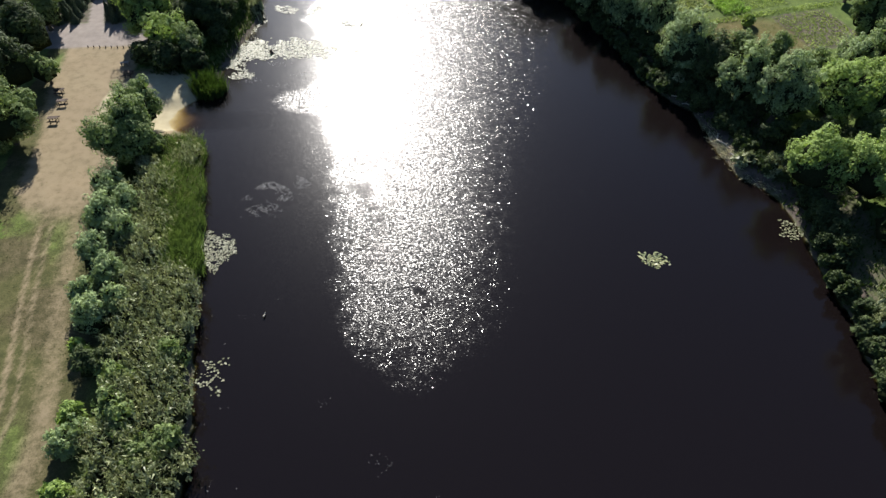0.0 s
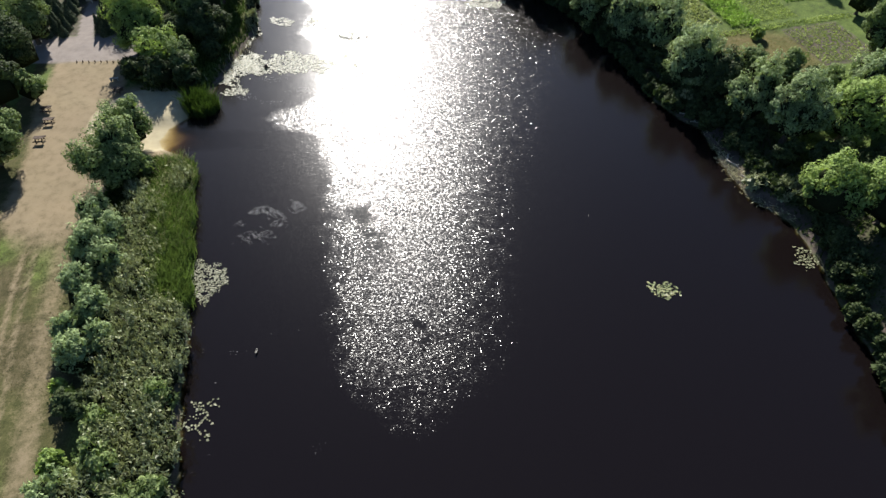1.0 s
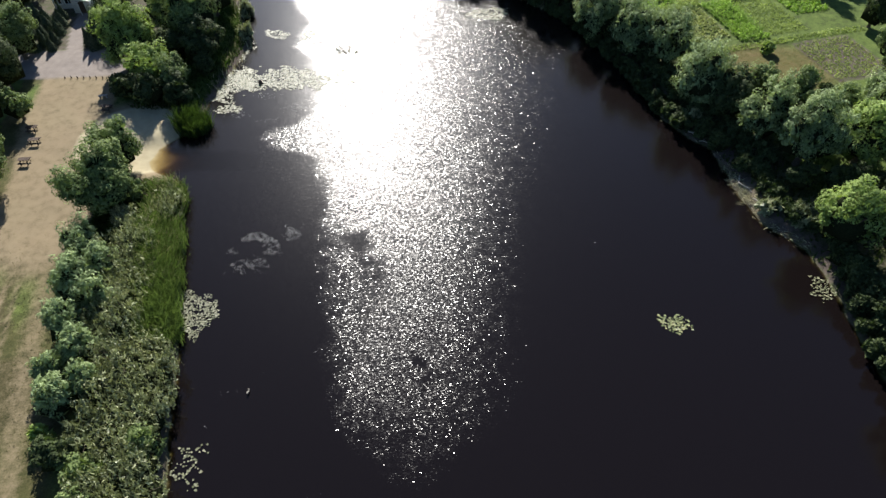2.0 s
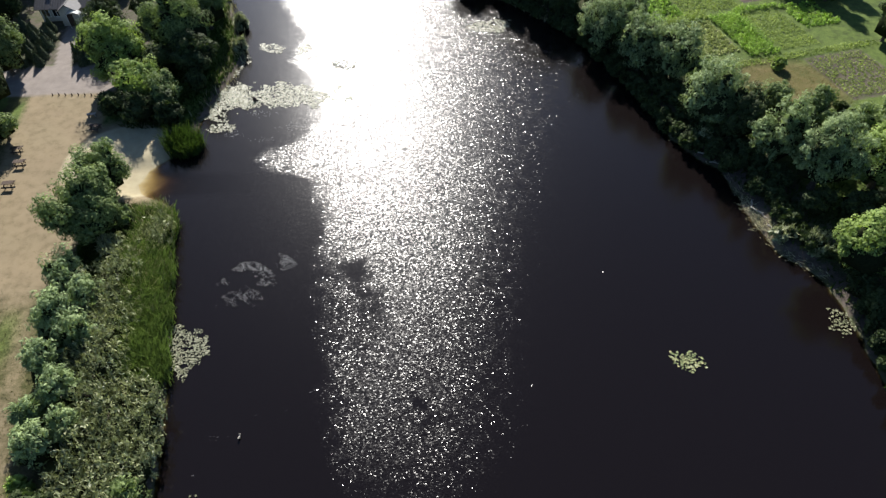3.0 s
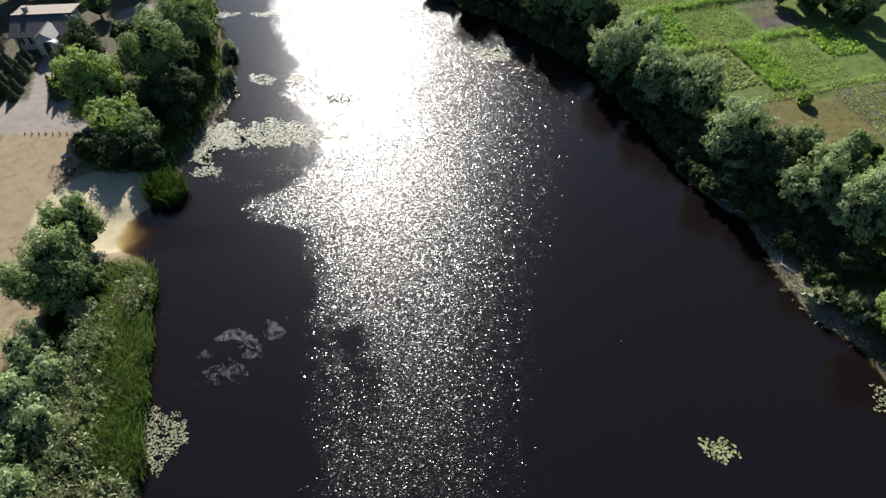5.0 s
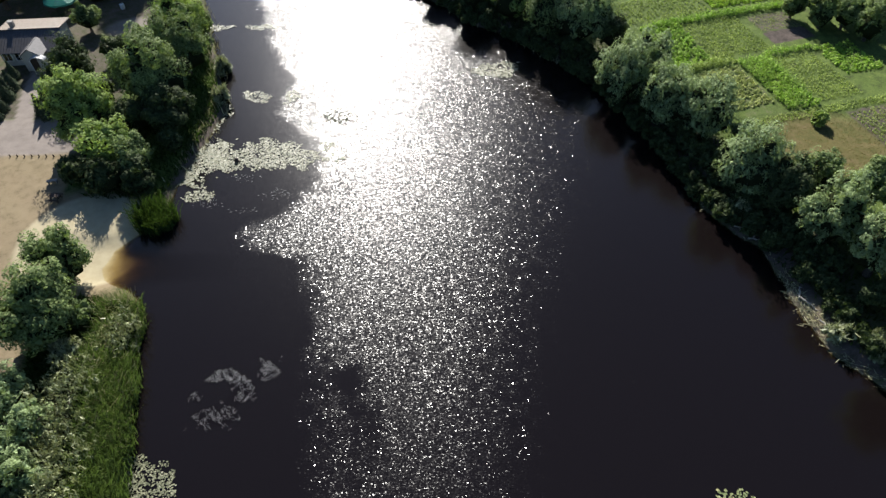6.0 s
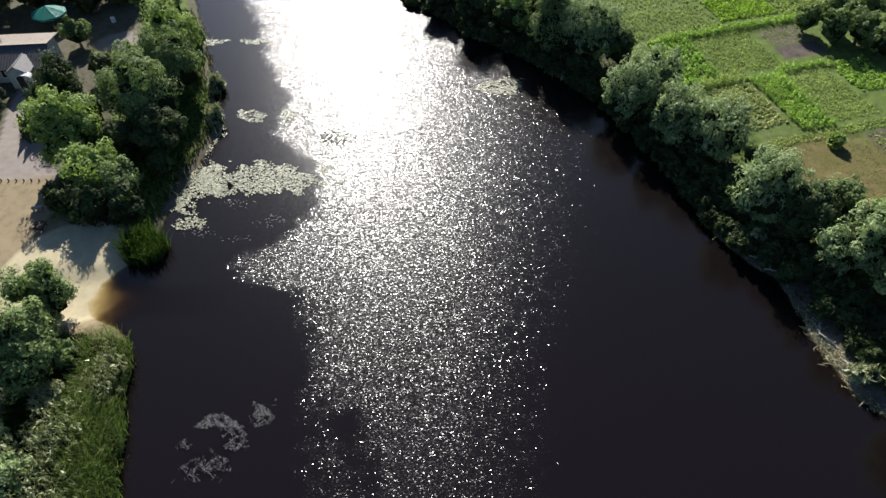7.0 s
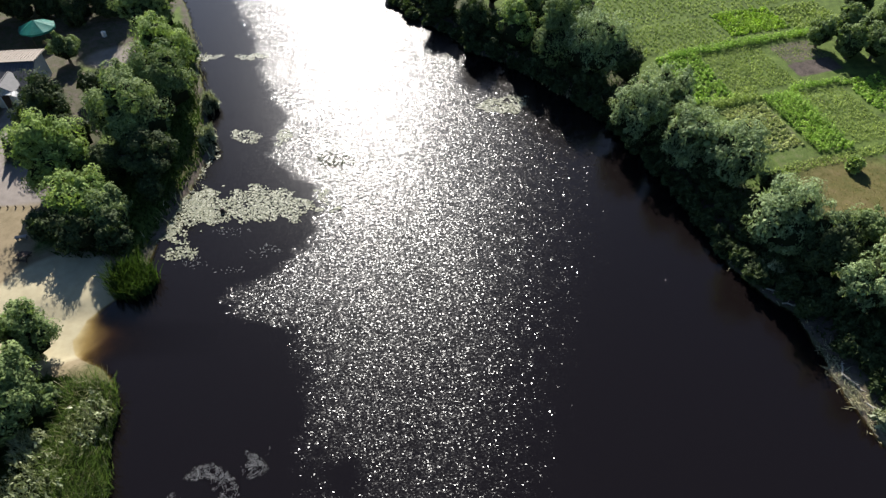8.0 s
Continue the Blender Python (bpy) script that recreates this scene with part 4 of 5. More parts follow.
planted("reed_bed", scatter(11, 40000, -36, -23, 39.5, 57.5, lambda x, y: blob(x, y, left_bank(y) - 1.8 + 0.4 * wob(x, y, 0.9, 1.0), y, 2.0, 1e3, 0, 0.5) * np.clip((y - 40.5) / 3, 0, 1)), 1.8, 0.032, 0.4, "reed", "bright green reed bed at the water's edge", "reeds", 12)
planted("reed_bed", scatter(13, 20000, -36, -26, 49, 66, lambda x, y: blob(x, y, left_bank(y) - 1.5 + 0.7 * wob(x, y, 0.8, 2.0), y, 2.1 * (0.85 + 0.2 * wob(x, y, 0.55, 7.0)), 1e3, 0, 0.6) * np.clip((64.4 - y) / 2, 0, 1) * (0.7 + 0.5 * wob(x, y, 1.3, 5.0))), 1.6, 0.032, 0.5, "reed", "green reed bed along the river bank", "reeds", 14)
planted("sedge", scatter(33, 20000, -36, -26, 48, 66, lambda x, y: blob(x, y, left_bank(y) - 1.5 + 0.7 * wob(x, y, 0.8, 2.0), y, 2.1 * (0.85 + 0.2 * wob(x, y, 0.55, 7.0)), 1e3, 0, 0.6) * np.clip((64.4 - y) / 2, 0, 1) * (0.7 + 0.5 * wob(x, y, 1.3, 5.0))), 1.3, 0.04, 0.6, "reed_dark", "dark sedge among the reeds on the bank", "reeds", 34)
planted("dry_reeds", scatter(35, 7000, -36, -26, 48, 66, lambda x, y: blob(x, y, left_bank(y) - 1.5 + 0.7 * wob(x, y, 0.8, 2.0), y, 2.1 * (0.85 + 0.2 * wob(x, y, 0.55, 7.0)), 1e3, 0, 0.6) * np.clip((64.4 - y) / 2, 0, 1) * (0.7 + 0.5 * wob(x, y, 1.3, 5.0))), 1.75, 0.03, 0.5, "straw", "pale dry stalks among the green reeds", "reeds", 36)
planted("reed_clump", scatter(15, 5200, -36, -28, 73, 81, lambda x, y: blob(x, y, -33.4, 76.0, 2.2, 2.2, 0, 0.3)), 2.2, 0.05, 0.4, "reed_dark", "dense dark green reed clump beside the beach", "reeds", 16)
planted("reed_fringe", scatter(17, 3000, -48, -28, 82, 130, lambda x, y: blob(x, y, left_bank(y) - 0.3, y, 1.2, 1e3, 0, 0.5) * (0.5 + 0.5 * wob(x, y, 0.8, 3.0))), 1.2, 0.05, 0.5, "straw", "pale dry reeds under the bank willows", "reeds", 18)
planted("dry_reeds", scatter(19, 9000, 33, 43, 53, 67, lambda x, y: blob(x, y, right_bank(y) + 0.35, y, 0.75, 1e3, 0, 0.5) * (0.6 + 0.5 * wob(x, y, 0.9, 1.0))), 0.22, 0.05, 3.6, "straw", "pale dry reeds at the water's edge", "reeds", 20)
planted("dry_reeds", scatter(21, 1500, 26, 37, 68, 82, lambda x, y: blob(x, y, right_bank(y) + 0.5, y, 0.8, 1e3, 0, 0.5) * (0.45 + 0.6 * wob(x, y, 1.1, 2.0))), 0.25, 0.05, 3.0, "straw", "pale dry reeds under the leaning willow", "reeds", 22)
planted("dry_reeds", scatter(23, 6000, 0, 24, 103, 128, lambda x, y: blob(x, y, right_bank(y) + 0.8, y, 1.6, 1e3, 0, 0.5) * (0.4 + 0.5 * wob(x, y, 0.7, 2.0))), 0.9, 0.06, 0.7, "straw", "pale dry reeds at the river bend", "reeds", 24)
planted("meadow_grass", scatter(25, 14000, -52, -30, 10, 58, lambda x, y: np.clip(0.55 + 0.8 * wob(x, y, 0.5, 4.0), 0, 1) * (x < left_bank(y) - 6.5) * (1 - 0.85 * np.clip((y - 48) / 5, 0, 1))), 0.10, 0.04, 0.9, "grass", "short dry meadow grass beside the track", "grass", 26)
planted("field_grass", scatter(27, 9000, 36, 58, 76, 94, lambda x, y: blob(x, y, 46.5, 84.5, 9.5, 7.0, 10, 0.4) * (0.75 + 0.4 * wob(x, y, 0.5, 6.0))), 0.10, 0.04, 1.0, "dry_grass", "dry yellowish grass of the field", "grass", 28)
# shade under the overhanging trees is put into the dark blade colour
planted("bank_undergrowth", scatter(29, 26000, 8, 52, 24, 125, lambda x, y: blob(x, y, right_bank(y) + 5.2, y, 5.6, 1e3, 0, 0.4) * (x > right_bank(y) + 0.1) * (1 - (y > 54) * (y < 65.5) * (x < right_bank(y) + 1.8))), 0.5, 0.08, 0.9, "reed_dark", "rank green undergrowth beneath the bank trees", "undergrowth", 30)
# dark blades added where the willow's shadow blackens the ground
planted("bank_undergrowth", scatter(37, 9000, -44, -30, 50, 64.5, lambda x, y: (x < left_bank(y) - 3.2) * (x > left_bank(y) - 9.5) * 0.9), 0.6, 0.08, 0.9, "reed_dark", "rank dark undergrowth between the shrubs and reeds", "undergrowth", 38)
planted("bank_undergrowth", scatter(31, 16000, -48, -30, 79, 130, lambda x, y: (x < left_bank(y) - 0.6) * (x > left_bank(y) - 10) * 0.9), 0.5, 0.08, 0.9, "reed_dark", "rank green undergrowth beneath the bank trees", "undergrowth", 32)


def crop(name, u0, u1, v0, v1, row, step, tall, leaf, material, label, along="v", seed=0, leaves=7, spreadness=0.3, slim=0.4):
    """Plants in rows, each a tuft of leaves."""
    rng = np.random.default_rng(seed)
    leaf, leaves = leaf * 0.62, int(leaves * 2.4)
    if along == "v":
        gu, gv = np.meshgrid(np.arange(u0, u1, row), np.arange(v0, v1, step))
    else:
        gu, gv = np.meshgrid(np.arange(u0, u1, step), np.arange(v0, v1, row))
    u, v = gu.ravel() + rng.normal(0, step * 0.22, gu.size), gv.ravel() + rng.normal(0, step * 0.22, gu.size)
    grow = np.clip(0.8 + 0.35 * wob(u, v, 0.8, seed) + rng.normal(0, 0.16, u.size), 0.25, 1.4)
    keep = rng.random(u.size) < 0.93
    u, v, grow = u[keep], v[keep], grow[keep]
    x, y = GARDEN[0][0] * u + GARDEN[0][1] * v + GARDEN[0][3], GARDEN[1][0] * u + GARDEN[1][1] * v + GARDEN[1][3]
    z = height(x, y)
    n = len(x)
    p = np.repeat(np.stack([x, y, z], -1), leaves, 0)
    g = np.repeat(grow, leaves)
    a, f = rng.uniform(0, 2 * np.pi, n * leaves), rng.random(n * leaves)
    p += np.stack([np.cos(a) * spreadness * g, np.sin(a) * spreadness * g, tall * g * (0.2 + 0.8 * f)], -1) * rng.uniform(0.4, 1.0, (n * leaves, 1))
    o = np.stack([np.cos(a) * 0.6, np.sin(a) * 0.6, 0.9 + 0 * a], -1)
    tagged(solid(name, leaf_mesh(name, p, o / np.linalg.norm(o, axis=1, keepdims=True), leaf, slim, rng, 0.2), LEAF[material]), label, "crops", kind="stuff")


crop("corn_plot", 0.4, 5.0, -11.8, 0.6, 0.6, 0.4, 1.3, 0.55, "corn", "dense tall bright green corn plot", seed=41, leaves=10, slim=0.3)
crop("beet_plot", 5.7, 12.0, -11.2, 0.0, 0.5, 0.42, 0.32, 0.34, "crop", "low green beet rows in a rectangular plot", seed=42, leaves=6)
crop("squash_plot", 13.2, 19.0, -6.5, 1.0, 0.7, 0.5, 0.5, 0.5, "corn", "bright leafy squash plot", seed=43, leaves=8, slim=0.7)
crop("potato_plot", -6.2, -0.4, -9.6, -0.8, 0.6, 0.42, 0.45, 0.50, "pale_crop", "withering pale potato rows", "u", 44, 7, 0.34, 0.6)
crop("squash_plot", -8.4, -2.2, 1.6, 13.0, 0.7, 0.45, 0.75, 0.5, "corn", "pale green squash plot beside the willows", seed=45, leaves=8, slim=0.7)
crop("bean_hedge", -7.2, 0.3, 0.0, 1.1, 0.45, 0.35, 1.25, 0.42, "crop", "tall bean row across the plots", "u", 46, 12)
crop("bean_hedge", 5.2, 12.8, 0.6, 1.5, 0.45, 0.35, 1.1, 0.42, "corn", "tall leafy row closing the beet plot", "u", 47, 11)
crop("beet_plot", -1.8, 7.4, 2.2, 11.6, 0.55, 0.42, 0.35, 0.36, "crop", "low green beet rows in a rectangular plot", seed=48, leaves=6)
crop("corn_row", -6.0, 18.0, 12.3, 13.4, 0.5, 0.35, 1.35, 0.5, "corn", "long tall corn row between the plots", "u", 49, 11, 0.3, 0.3)
crop("onion_plot", 8.8, 15.2, 6.8, 11.2, 0.7, 0.45, 0.22, 0.3, "crop", "sparse onion rows on grey soil", seed=50, leaves=3)
crop("potato_field", -10.0, 5.0, 14.4, 21.0, 0.75, 0.5, 0.4, 0.42, "crop", "green potato rows in a wide plot", seed=51, leaves=6)
crop("mustard_plot", 5.4, 15.0, 15.2, 21.5, 0.5, 0.42, 0.6, 0.46, "mustard", "bright yellow-green leafy plot", seed=52, leaves=8, slim=0.6)
crop("potato_field", -10.0, 22.0, 22.4, 34.0, 0.8, 0.6, 0.4, 0.46, "crop", "green potato rows in a wide field", seed=53, leaves=5)
crop("weedy_strip", -6.5, 20.0, -13.6, -12.4, 0.5, 0.4, 0.4, 0.36, "crop", "weedy green strip below the plots", "u", 54, 6)
crop("vegetable_rows", 7.4, 16.2, -24.0, -14.6, 0.6, 0.4, 0.3, 0.34, "crop", "sparse vegetable rows on dark soil", seed=55, leaves=6)
crop("squash_plot", 16.0, 24.0, 14.4, 21.0, 0.7, 0.5, 0.5, 0.46, "crop", "leafy green plot beside the orchard", seed=56, leaves=7, slim=0.6)


# ---------------------------------------------------------------- lily pads
def pad_outline(n=9):
    a = np.linspace(0.25, 2 * np.pi - 0.25, n)
    return np.stack([np.cos(a), np.sin(a), 0.04 + 0 * a], -1)


def pads(name, ellipses, density, r0, label, seed, hollow=0.0, material=None, category="lily pads"):
    """Notched round leaves on the water, overlapping and a little tilted."""
    rng = np.random.default_rng(seed)
    pts = []
    for cx, cy, a, b in ellipses:
        n = int(density * math.pi * a * b * 1.5)
        x, y = rng.uniform(cx - a * 1.25, cx + a * 1.25, n), rng.uniform(cy - b * 1.25, cy + b * 1.25, n)
        d = np.hypot((x - cx) / a, (y - cy) / b) + 0.42 * wob(x, y, 1.3, seed) + 0.30 * wob(x, y, 3.4, seed + 1.0) + (0.5 * wob(x, y, 6.1, seed + 2.0) + 0.15 if material else 0)
        k = (d < 1) & (rng.random(n) < np.clip((1 - d) * (0.6 if material else 3) + (0.03 if material else 0.25), 0, 1)) & ((d > hollow) | (rng.random(n) < 0.25)) & (np.maximum(*inland(x, y)) < 0.1)
        pts.append(np.stack([x[k], y[k]], -1))
    p = np.concatenate(pts)
    n = len(p)
    ring = pad_outline()
    r = r0 * rng.uniform(0.55, 1.25, n)
    t = rng.uniform(0, 2 * np.pi, n)
    tilt = rng.normal(0, 0.02 if material else 0.10, (n, 2))
    v = np.zeros((n, 10, 3))
    shape = np.concatenate([[[0, 0, 0]], ring])
    c, s = np.cos(t)[:, None], np.sin(t)[:, None]
    v[..., 0] = (shape[:, 0] * c - shape[:, 1] * s) * r[:, None]
    v[..., 1] = (shape[:, 0] * s + shape[:, 1] * c) * r[:, None]
    v[..., 2] = shape[:, 2] * r[:, None] + v[..., 0] * tilt[:, :1] + v[..., 1] * tilt[:, 1:] + 0.03 + rng.uniform(0, 0.05, n)[:, None]
    v[..., :2] += p[:, None]
    i = np.arange(n)[:, None] * 10
    f = np.stack([i + [0, j, j + 1] for j in range(1, 9)], 1).reshape(-1, 3)
    return tagged(solid(name, mesh_of(name, v.reshape(-1, 3), f), material or PAD), label, category, kind="stuff")


pads("lily_pads", [(-24, 87.6, 9.2, 3.0), (-31, 86.6, 3.2, 4.2), (-32.4, 83.4, 1.2, 1.5)], 62.0, 0.10, "wide raft of pale lily pads on the water", 61)
pads("lily_pads", [(-29, 80.2, 2.3, 1.0)], 55.0, 0.095, "small raft of pale lily pads", 62)
pads("lily_pads", [(-27, 100.6, 2.6, 1.3), (-21.8, 100.2, 1.2, 1.6)], 48.0, 0.095, "loose lily pads in the calm bay", 63)
pads("lily_pads", [(-36.6, 120.6, 2.6, 1.0), (-29.6, 120.6, 2.2, 0.9)], 48.0, 0.095, "loose lily pads near the far bank", 65)
pads("lily_pads", [(7.4, 106.9, 3.4, 1.7), (10.0, 108.4, 1.6, 1.3)], 60.0, 0.10, "pale lily pads at the river bend", 66)
pads("lily_pads", [(-25.3, 45.4, 2.1, 3.1)], 75.0, 0.075, "lily pads beside the reed bed", 67)
pads("lily_pads", [(-21.9, 29.2, 1.9, 2.0)], 22.0, 0.10, "curved string of lily pads near the scrub", 68, 0.62)
pads("lily_pads", [(39.3, 47.8, 1.2, 2.1)], 26.0, 0.105, "yellowish lily pads at the shaded bank", 69)
pads("lily_pads", [(-31.2, 96.0, 1.6, 3.4)], 22.0, 0.115, "lily pads along the shaded bank", 70)
pads("weed_island", [(-14.4, 95.8, 2.5, 1.5)], 70.0, 0.12, "dark floating weed island in the glitter", 64, 0.45, DARK_WEED, "water weed")
pads("pond_weed", [(-17.3, 56.4, 1.2, 1.5), (-19.6, 55.2, 1.5, 1.1), (-21.4, 55.6, 1.4, 0.8)], 800.0, 0.025, "pale film of floating pond weed", 71, 0.0, WEED, "water weed")
pads("pond_weed", [(-21.2, 51.4, 1.9, 1.5), (-19.0, 53.4, 1.0, 0.7), (-23.4, 53.6, 0.9, 0.6)], 520.0, 0.024, "thin film of floating pond weed", 72, 0.0, WEED, "water weed")
pads("pond_weed", [(-25.2, 83.4, 2.2, 0.8), (-20.6, 80.6, 2.0, 1.0), (-28.6, 79.0, 2.6, 1.0), (-24.0, 77.8, 2.4, 0.7)], 45.0, 0.05, "pale floating pond weed off the beach", 73, 0.0, WEED, "water weed")
pads("pond_weed", [(-20.0, 36.2, 0.9, 0.4), (-14.8, 38.4, 0.7, 0.5), (-17.2, 38.2, 1.0, 0.3), (-12.6, 40.6, 0.8, 0.4), (-21.4, 32.6, 0.6, 0.9), (-19.4, 26.0, 1.0, 0.4), (-21.6, 24.4, 1.3, 0.5), (-10.6, 26.8, 1.4, 0.7), (-5.4, 21.0, 1.6, 1.0), (-10.2, 20.6, 0.9, 0.5), (-16.8, 18.8, 0.7, 0.6), (-19.2, 19.0, 0.7, 0.6), (-1.0, 18.2, 0.9, 0.5)], 26.0, 0.032, "sparse floating pond weed", 74, 0.0, WEED, "water weed")


def pad_cluster():
    """The lone cluster in open water: each pad a part."""
    rng = np.random.default_rng(73)
    root = empty("lily_pad_cluster", pose(22.7, 43.4, 0.0), "lone cluster of yellow-green lily pads in open water", "lily pads")
    ring = pad_outline()
    me = mesh_of("lily_pad", np.concatenate([[[0, 0, 0]], ring]), np.array([[0, j, j + 1] for j in range(1, 9)]))
    me.materials.append(PAD_EACH)
    made = 0
    while made < 170:
        x, y = rng.uniform(-1.8, 1.8), rng.uniform(-1.3, 1.3)
        if math.hypot((x + 0.45 * y) / 1.75, y / 1.15) + 0.25 * math.sin(3.1 * x + 2 * y) > 0.95:
            continue
        ob = new("lily_pad", me)
        ob.parent = root
        r = rng.uniform(0.055, 0.12)
        ob.matrix_basis = pose(x, y, 0.03 + rng.uniform(0, 0.05), rng.normal(0, 6), rng.normal(0, 6), rng.uniform(0, 360)) @ Matrix.Diagonal((r, r, r, 1))
        made += 1


def pad_each_material():
    k = Mat("single_lily_pad_leaf")
    info = k.t.nodes.new("ShaderNodeObjectInfo")
    col = k.ramp(info.outputs["Random"], (0.0, (0.10, 0.13, 0.05)), (0.6, (0.26, 0.28, 0.12)), (1.0, (0.38, 0.36, 0.17)))
    return k.shade(col, 0.34, k.bump(k.noise(14.0, 3.0), 0.5, 0.03), 0.6)


PAD_EACH = pad_each_material()
pad_cluster()


# ---------------------------------------------------------------- built things
def house():
    root = empty("house", pose(-61.3, 111.6, ground_at(-61.3, 111.6), 0, 0, 4), "single-storey pale house with a shade-darkened pitched roof and gabled porch", "house")
    bm = bmesh.new()
    hw, hd, wh, rz = 4.0, 3.2, 2.4, 4.0
    part("wall", box(bm, (hw * 2, hd * 2, wh), pose(0, 0, wh / 2), 0.02), PLASTER, root)
    part("wall", box(bmesh.new(), (hw * 2, 0.2, rz - 0.4 - wh), pose(0, hd - 0.1, (wh + rz - 0.4) / 2), 0.02), PLASTER, root)
    for side in (-1, 1):
        slope = math.atan2(rz - wh, hd) if side < 0 else radians(6)
        bm = bmesh.new()
        length = (hd + 0.5) / math.cos(slope)
        box(bm, (hw * 2 + 1.0, length, 0.12), pose(0, side * (hd + 0.5) / 2, rz - (hd + 0.5) / 2 * math.tan(slope) + 0.06, -side * math.degrees(slope), 0, 0), 0.02)
        # shade and sunlight are put into the colours of the two slopes
        roof = part("roof", bm, ROOF if side < 0 else RIDGE, root, "standing-seam roof slope in a shade-darkened colour" if side < 0 else "tan roof slope in a sunlit colour")
        for i in range(23):
            part("seam", box(bmesh.new(), (0.05, length, 0.05), pose(-hw - 0.4 + i * (hw * 2 + 0.8) / 22, side * (hd + 0.5) / 2, rz - (hd + 0.5) / 2 * math.tan(slope) + 0.15, -side * math.degrees(slope), 0, 0)), ROOF if side < 0 else RIDGE, roof)
    for side in (-1, 1):
        bm = bmesh.new()
        v = [bm.verts.new((side * (hw - k), a, b)) for k in (0.0, 0.15) for a, b in ((-hd, wh), (hd, wh), (hd, rz - 0.4), (0, rz))]
        bm.faces.new(v[:4]), bm.faces.new(v[:3:-1])
        for i in range(4):
            bm.faces.new((v[i], v[i + 4], v[(i + 1) % 4 + 4], v[(i + 1) % 4]))
        part("gable", bm, PLASTER, root)
    part("ridge", box(bmesh.new(), (hw * 2 + 1.0, 0.5, 0.10), pose(0, 0, rz + 0.14), 0.03), RIDGE, root, "tan ridge cap")
    # gabled porch towards the path
    bm = bmesh.new()
    box(bm, (2.9, 1.8, 2.5), pose(1.3, -hd - 0.9, 1.25), 0.02)
    porch = part("porch", bm, PLASTER, root)
    bm = bmesh.new()
    v = [bm.verts.new(p) for p in ((-0.15, -hd - 1.8, 2.5), (2.75, -hd - 1.8, 2.5), (1.3, -hd - 1.8, 3.5), (-0.15, -hd + 1.4, 2.5), (2.75, -hd + 1.4, 2.5), (1.3, -hd + 1.4, 3.5))]
    for f in ((0, 1, 2), (5, 4, 3), (0, 3, 4, 1)):
        bm.faces.new([v[i] for i in f])
    part("porch_gable", bm, PLASTER, porch, "pale triangular gable")
    for side in (-1, 1):
        bm = bmesh.new()
        box(bm, (2.1, 3.7, 0.09), pose(1.3 + side * 0.80, -hd - 0.25, 3.03, 0, side * 34.6, 0), 0.02)
        part("porch_roof", bm, ROOF, porch)
    part("door", box(bmesh.new(), (1.0, 0.08, 2.0), pose(1.3, -hd - 1.83, 1.0), 0.02), TIMBER, porch)
    for x in (-3.1, -1.4, 3.4):
        win = part("window", box(bmesh.new(), (1.1, 0.08, 1.2), pose(x, -hd - 0.03, 1.5), 0.02), GLASS, root)
        bm = bmesh.new()
        for sx, sz, px, pz in ((1.3, 0.1, 0, 0.65), (1.3, 0.1, 0, -0.65), (0.1, 1.2, 0.6, 0), (0.1, 1.2, -0.6, 0), (0.06, 1.2, 0, 0)):
            box(bm, (sx, 0.12, sz), pose(x + px, -hd - 0.05, 1.5 + pz), 0.01)
        part("window_frame", bm, WHITE, win, "white window frame")
    bm = bmesh.new()
    box(bm, (0.6, 0.6, 1.5), pose(-2.6, 0.9, rz + 0.1), 0.03)
    box(bm, (0.75, 0.75, 0.12), pose(-2.6, 0.9, rz + 0.85), 0.03)
    part("chimney", bm, CONCRETE, root)


def arched_canopy():
    root = empty("porch_canopy", pose(-58.6, 106.3, ground_at(-58.6, 106.3)), "small white arched canopy before the porch", "canopy")
    bm = bmesh.new()
    rows = [[bm.verts.new((1.1 * math.cos(a), y, 2.1 + 0.55 * math.sin(a))) for a in (math.pi * i / 12 for i in range(13))] for y in (-0.5, 0.5)]
    for i in range(12):
        bm.faces.new((rows[0][i], rows[0][i + 1], rows[1][i + 1], rows[1][i]))
    bmesh.ops.solidify(bm, geom=bm.faces[:], thickness=0.05)
    part("roof", bm, WHITE, root)
    for x in (-1.05, 1.05):
        for y in (-0.45, 0.45):
            part("post", tube(bmesh.new(), [(x, y, 0), (x, y, 2.15)], [0.04, 0.04], 8), WHITE, root)


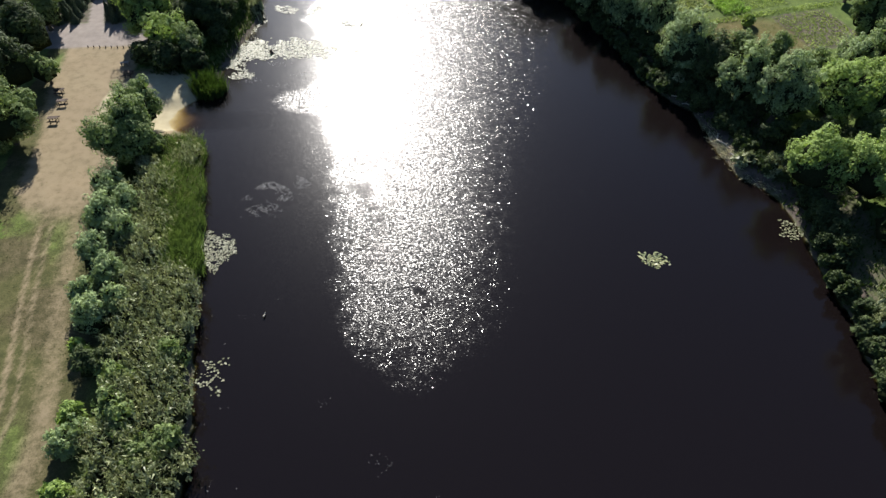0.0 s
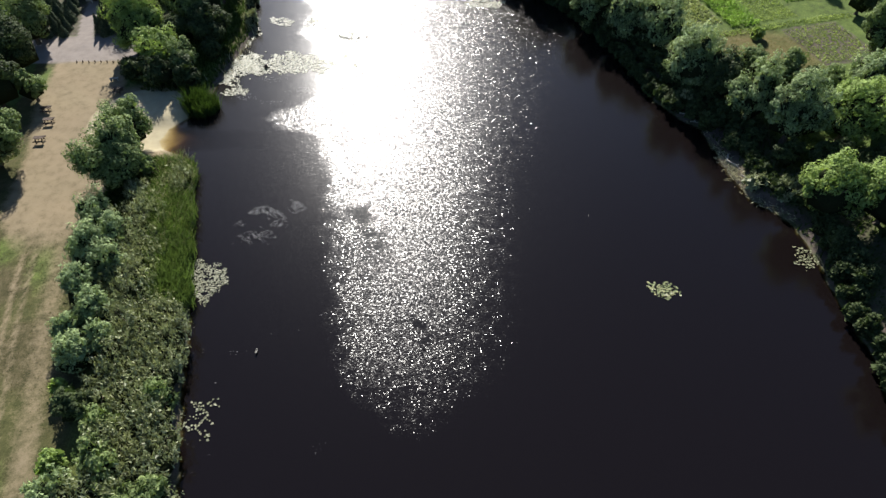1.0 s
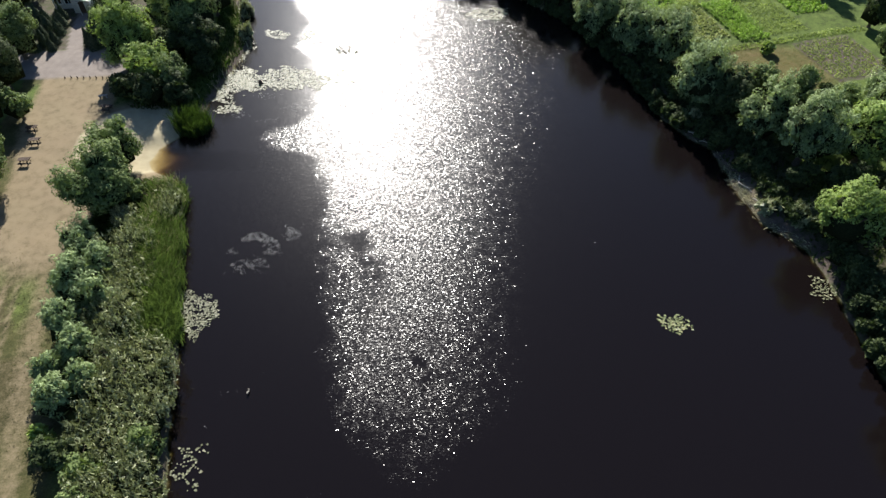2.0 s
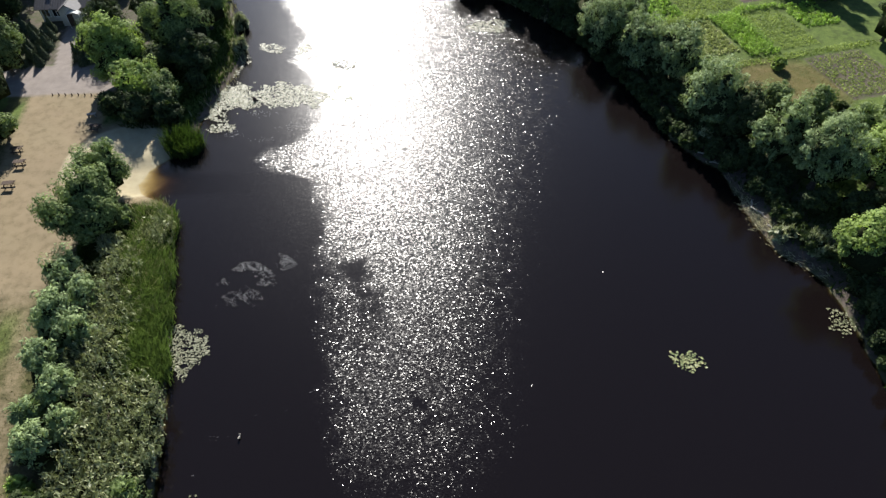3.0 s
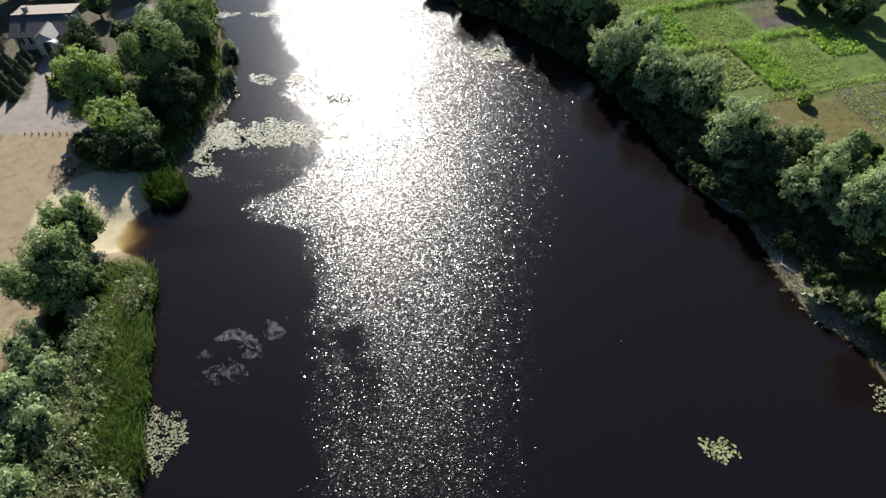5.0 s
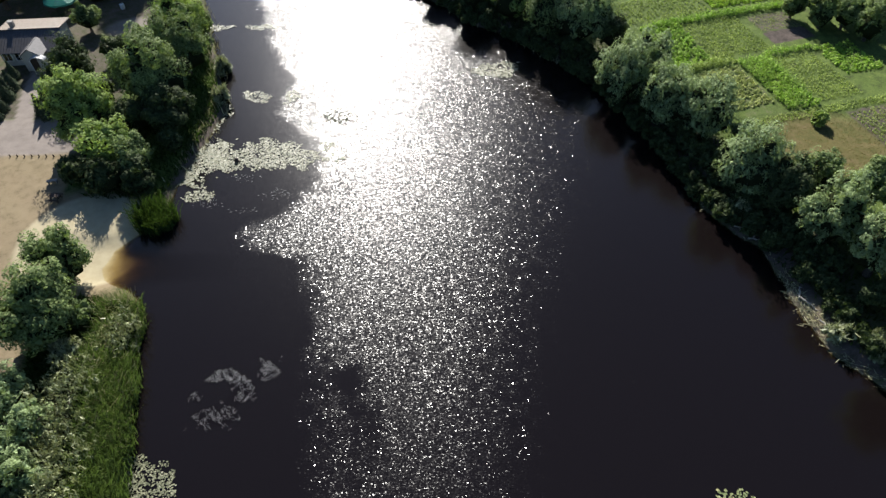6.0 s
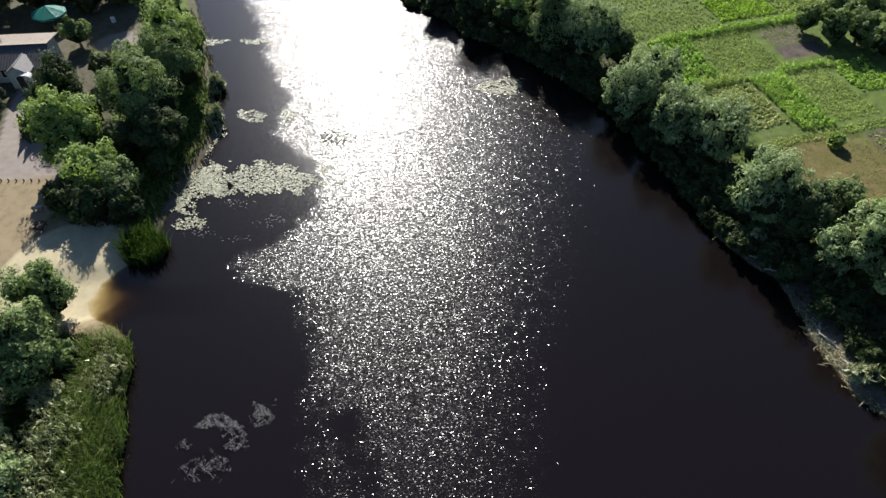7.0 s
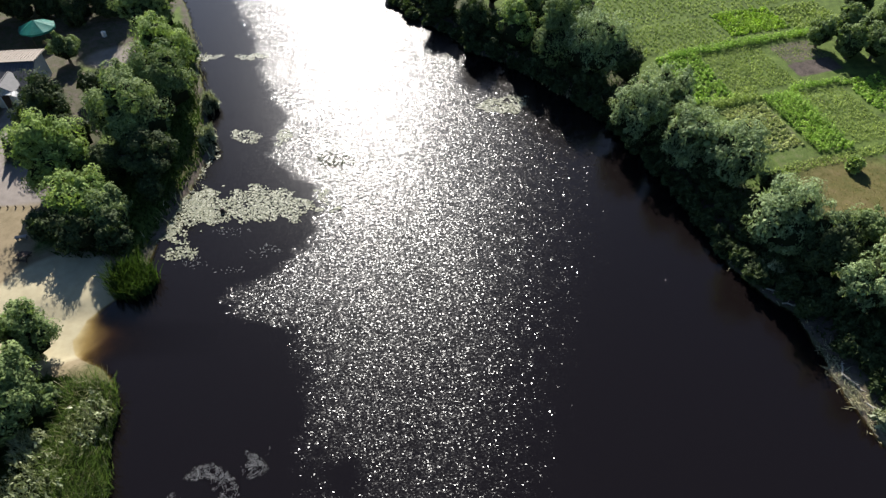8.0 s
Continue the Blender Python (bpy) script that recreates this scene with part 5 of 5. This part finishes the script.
def tent():
    root = empty("canopy_tent", pose(-62.6, 124.3, ground_at(-62.6, 124.3)), "round turquoise canvas canopy tent on the terrace", "canopy tent")
    bm = bmesh.new()
    n, apex = 24, bm.verts.new((0, 0, 3.5))
    mid, rim, hem = [], [], []
    for i in range(n):
        a = 2 * math.pi * i / n
        k = 1.0 if i % 3 == 0 else 0.96
        mid.append(bm.verts.new((1.4 * k * math.cos(a), 1.4 * k * math.sin(a), 2.85 + 0.05 * (k - 0.96) * 25)))
        rim.append(bm.verts.new((2.7 * k * math.cos(a), 2.5 * k * math.sin(a), 2.35 + 0.08 * (k - 0.96) * 25)))
        hem.append(bm.verts.new((2.72 * k * math.cos(a), 2.52 * k * math.sin(a), 2.05 + 0.08 * (i % 2))))
    for i in range(n):
        j = (i + 1) % n
        bm.faces.new((apex, mid[i], mid[j]))
        bm.faces.new((mid[i], rim[i], rim[j], mid[j]))
        bm.faces.new((rim[i], hem[i], hem[j], rim[j]))
    bmesh.ops.solidify(bm, geom=bm.faces[:], thickness=0.02)
    part("canopy", bm, TEAL, root)
    part("pole", tube(bmesh.new(), [(0, 0, 0), (0, 0, 3.55)], [0.05, 0.04], 8), TIMBER, root)
    for i in range(8):
        a = math.pi * i / 4
        part("post", tube(bmesh.new(), [(2.5 * math.cos(a), 2.3 * math.sin(a), 0), (2.5 * math.cos(a), 2.3 * math.sin(a), 2.4)], [0.04, 0.035], 6), TIMBER, root)


def water_tank():
    """A white rounded tank on the terrace."""
    root = empty("water_tank", pose(-53.6, 125.6, ground_at(-53.6, 125.6)), "white plastic tank on the terrace", "tank")
    prof = [(0.0, 0), (0.55, 0), (0.6, 0.08), (0.6, 0.4), (0.57, 0.45), (0.6, 0.5), (0.6, 0.85), (0.57, 0.9), (0.6, 0.95), (0.6, 1.2), (0.45, 1.38), (0.2, 1.45)]
    part("body", tube(bmesh.new(), [(0, 0, z * 0.62) for _, z in prof], [max(r * 0.6, 0.02) for r, _ in prof], 20), WHITE, root)
    part("lid", tube(bmesh.new(), [(0, 0, 0.89), (0, 0, 0.94)], [0.13, 0.12], 16), CONCRETE, root, "grey screw lid")


def picnic_table():
    root = empty("picnic_table", Matrix.Identity(4), "dark brown wooden picnic table on the sand", "picnic table", "picnic tables by the road")
    for i in range(5):
        part("plank", box(bmesh.new(), (1.25, 0.12, 0.04), pose(0, -0.25 + i * 0.125, 0.70), 0.008), TIMBER, root)
    for s in (-1, 1):
        for i in range(2):
            part("bench_plank", box(bmesh.new(), (1.25, 0.12, 0.04), pose(0, s * (0.52 + i * 0.125), 0.42), 0.008), TIMBER, root)
        part("crossbar", box(bmesh.new(), (0.06, 1.35, 0.08), pose(s * 0.45, 0, 0.38), 0.008), TIMBER, root)
        for q in (-1, 1):
            part("leg", box(bmesh.new(), (0.06, 0.09, 0.78), pose(s * 0.40, q * 0.30, 0.34, q * 24, 0, 0), 0.008), TIMBER, root)
    return root


first = picnic_table()
spots = [(-54.0, 74.4, 8), (-52.5, 71.8, 5), (-52.0, 67.8, 4), (-45.8, 79.0, -6)]
first.matrix_basis = pose(spots[0][0], spots[0][1], ground_at(*spots[0][:2]), 0, 0, spots[0][2])
for x, y, turn in spots[1:]:
    copy_thing(first, pose(x, y, ground_at(x, y), 0, 0, turn))


def post():
    root = empty("barrier_post", Matrix.Identity(4), "short dark wooden barrier post in the sand", "post", "barrier posts across the road")
    part("stake", tube(bmesh.new(), [(0, 0, -0.2), (0, 0, 0.2), (0, 0, 0.32), (0.01, 0, 0.34)], [0.08, 0.08, 0.07, 0.04], 10), TIMBER, root)
    return root


first = post()
for i in range(8):
    x, y = -54.9 + i * 0.92, 87.0 - 0.02 * i
    m = pose(x, y, ground_at(x, y), 0, 2 * math.sin(i * 2.1), 40 * i)
    if i:
        copy_thing(first, m)
    else:
        first.matrix_basis = m


def driftwood(x, y, length, turn, seed, label="bleached dead branch lying at the water's edge"):
    rng = np.random.default_rng(seed)
    root = empty("dead_branch", pose(x, y, max(ground_at(x, y), 0.0) + 0.06, 0, 0, turn), label, "branch")
    pts = [(length * (t - 0.5), rng.uniform(-0.06, 0.06) * length, 0.04 + 0.10 * rng.random()) for t in np.linspace(0, 1, 6)]
    part("stem", tube(bmesh.new(), pts, [0.09, 0.085, 0.075, 0.06, 0.045, 0.02], 7), DEADWOOD, root)
    for i in range(4):
        p = Vector(pts[1 + i])
        e = p + Vector((rng.uniform(0.1, 0.4), rng.uniform(-0.7, 0.7), rng.uniform(0.05, 0.5))) * length * 0.35
        part("twig", tube(bmesh.new(), [p, (p + e) / 2 + Vector((0, 0, 0.05)), e], [0.04, 0.03, 0.012], 5), DEADWOOD, root)


for n, (x, y, l, t) in enumerate([(36.0, 64.2, 1.6, 70), (36.4, 62.6, 2.2, -60), (37.3, 59.6, 2.6, -50), (31.0, 77.3, 2.0, -50), (32.0, 75.2, 2.4, -40), (33.4, 73.2, 2.2, -20), (-18.0, 36.3, 0.5, 80), (34.6, 71.6, 2.4, -15), (30.2, 79.5, 1.6, 30)]):
    driftwood(x, y, l, t, 1200 + n)

def low_bench(x, y, turn):
    root = empty("bench", pose(x, y, ground_at(x, y), 0, 0, turn), "low pale concrete bench at the edge of the sand", "bench")
    part("seat", box(bmesh.new(), (1.2, 0.4, 0.08), pose(0, 0, 0.44), 0.015), CONCRETE, root)
    for s in (-1, 1):
        part("leg", box(bmesh.new(), (0.12, 0.36, 0.42), pose(s * 0.45, 0, 0.2), 0.015), CONCRETE, root)


low_bench(-47.4, 81.9, 12)
def stump(x, y):
    """A blackened stump that stands out of the lily pads."""
    rng = np.random.default_rng(88)
    root = empty("tree_stump", pose(x, y, -0.5), "blackened tree stump standing among the lily pads", "stump")
    part("trunk", tube(bmesh.new(), [(0, 0, 0), (0.03, 0, 0.5), (0.08, 0.02, 0.95), (0.1, 0.05, 1.1)], [0.32, 0.28, 0.22, 0.12], 9), TIMBER, root)
    for i in range(3):
        a = i * 2.1 + rng.uniform(0, 0.6)
        part("root", tube(bmesh.new(), [(0, 0, 0.45), (0.35 * math.cos(a), 0.35 * math.sin(a), 0.6), (0.6 * math.cos(a), 0.6 * math.sin(a), 0.45)], [0.12, 0.09, 0.03], 6), TIMBER, root)


stump(-26.6, 86.6)
house()
arched_canopy()
tent()
water_tank()
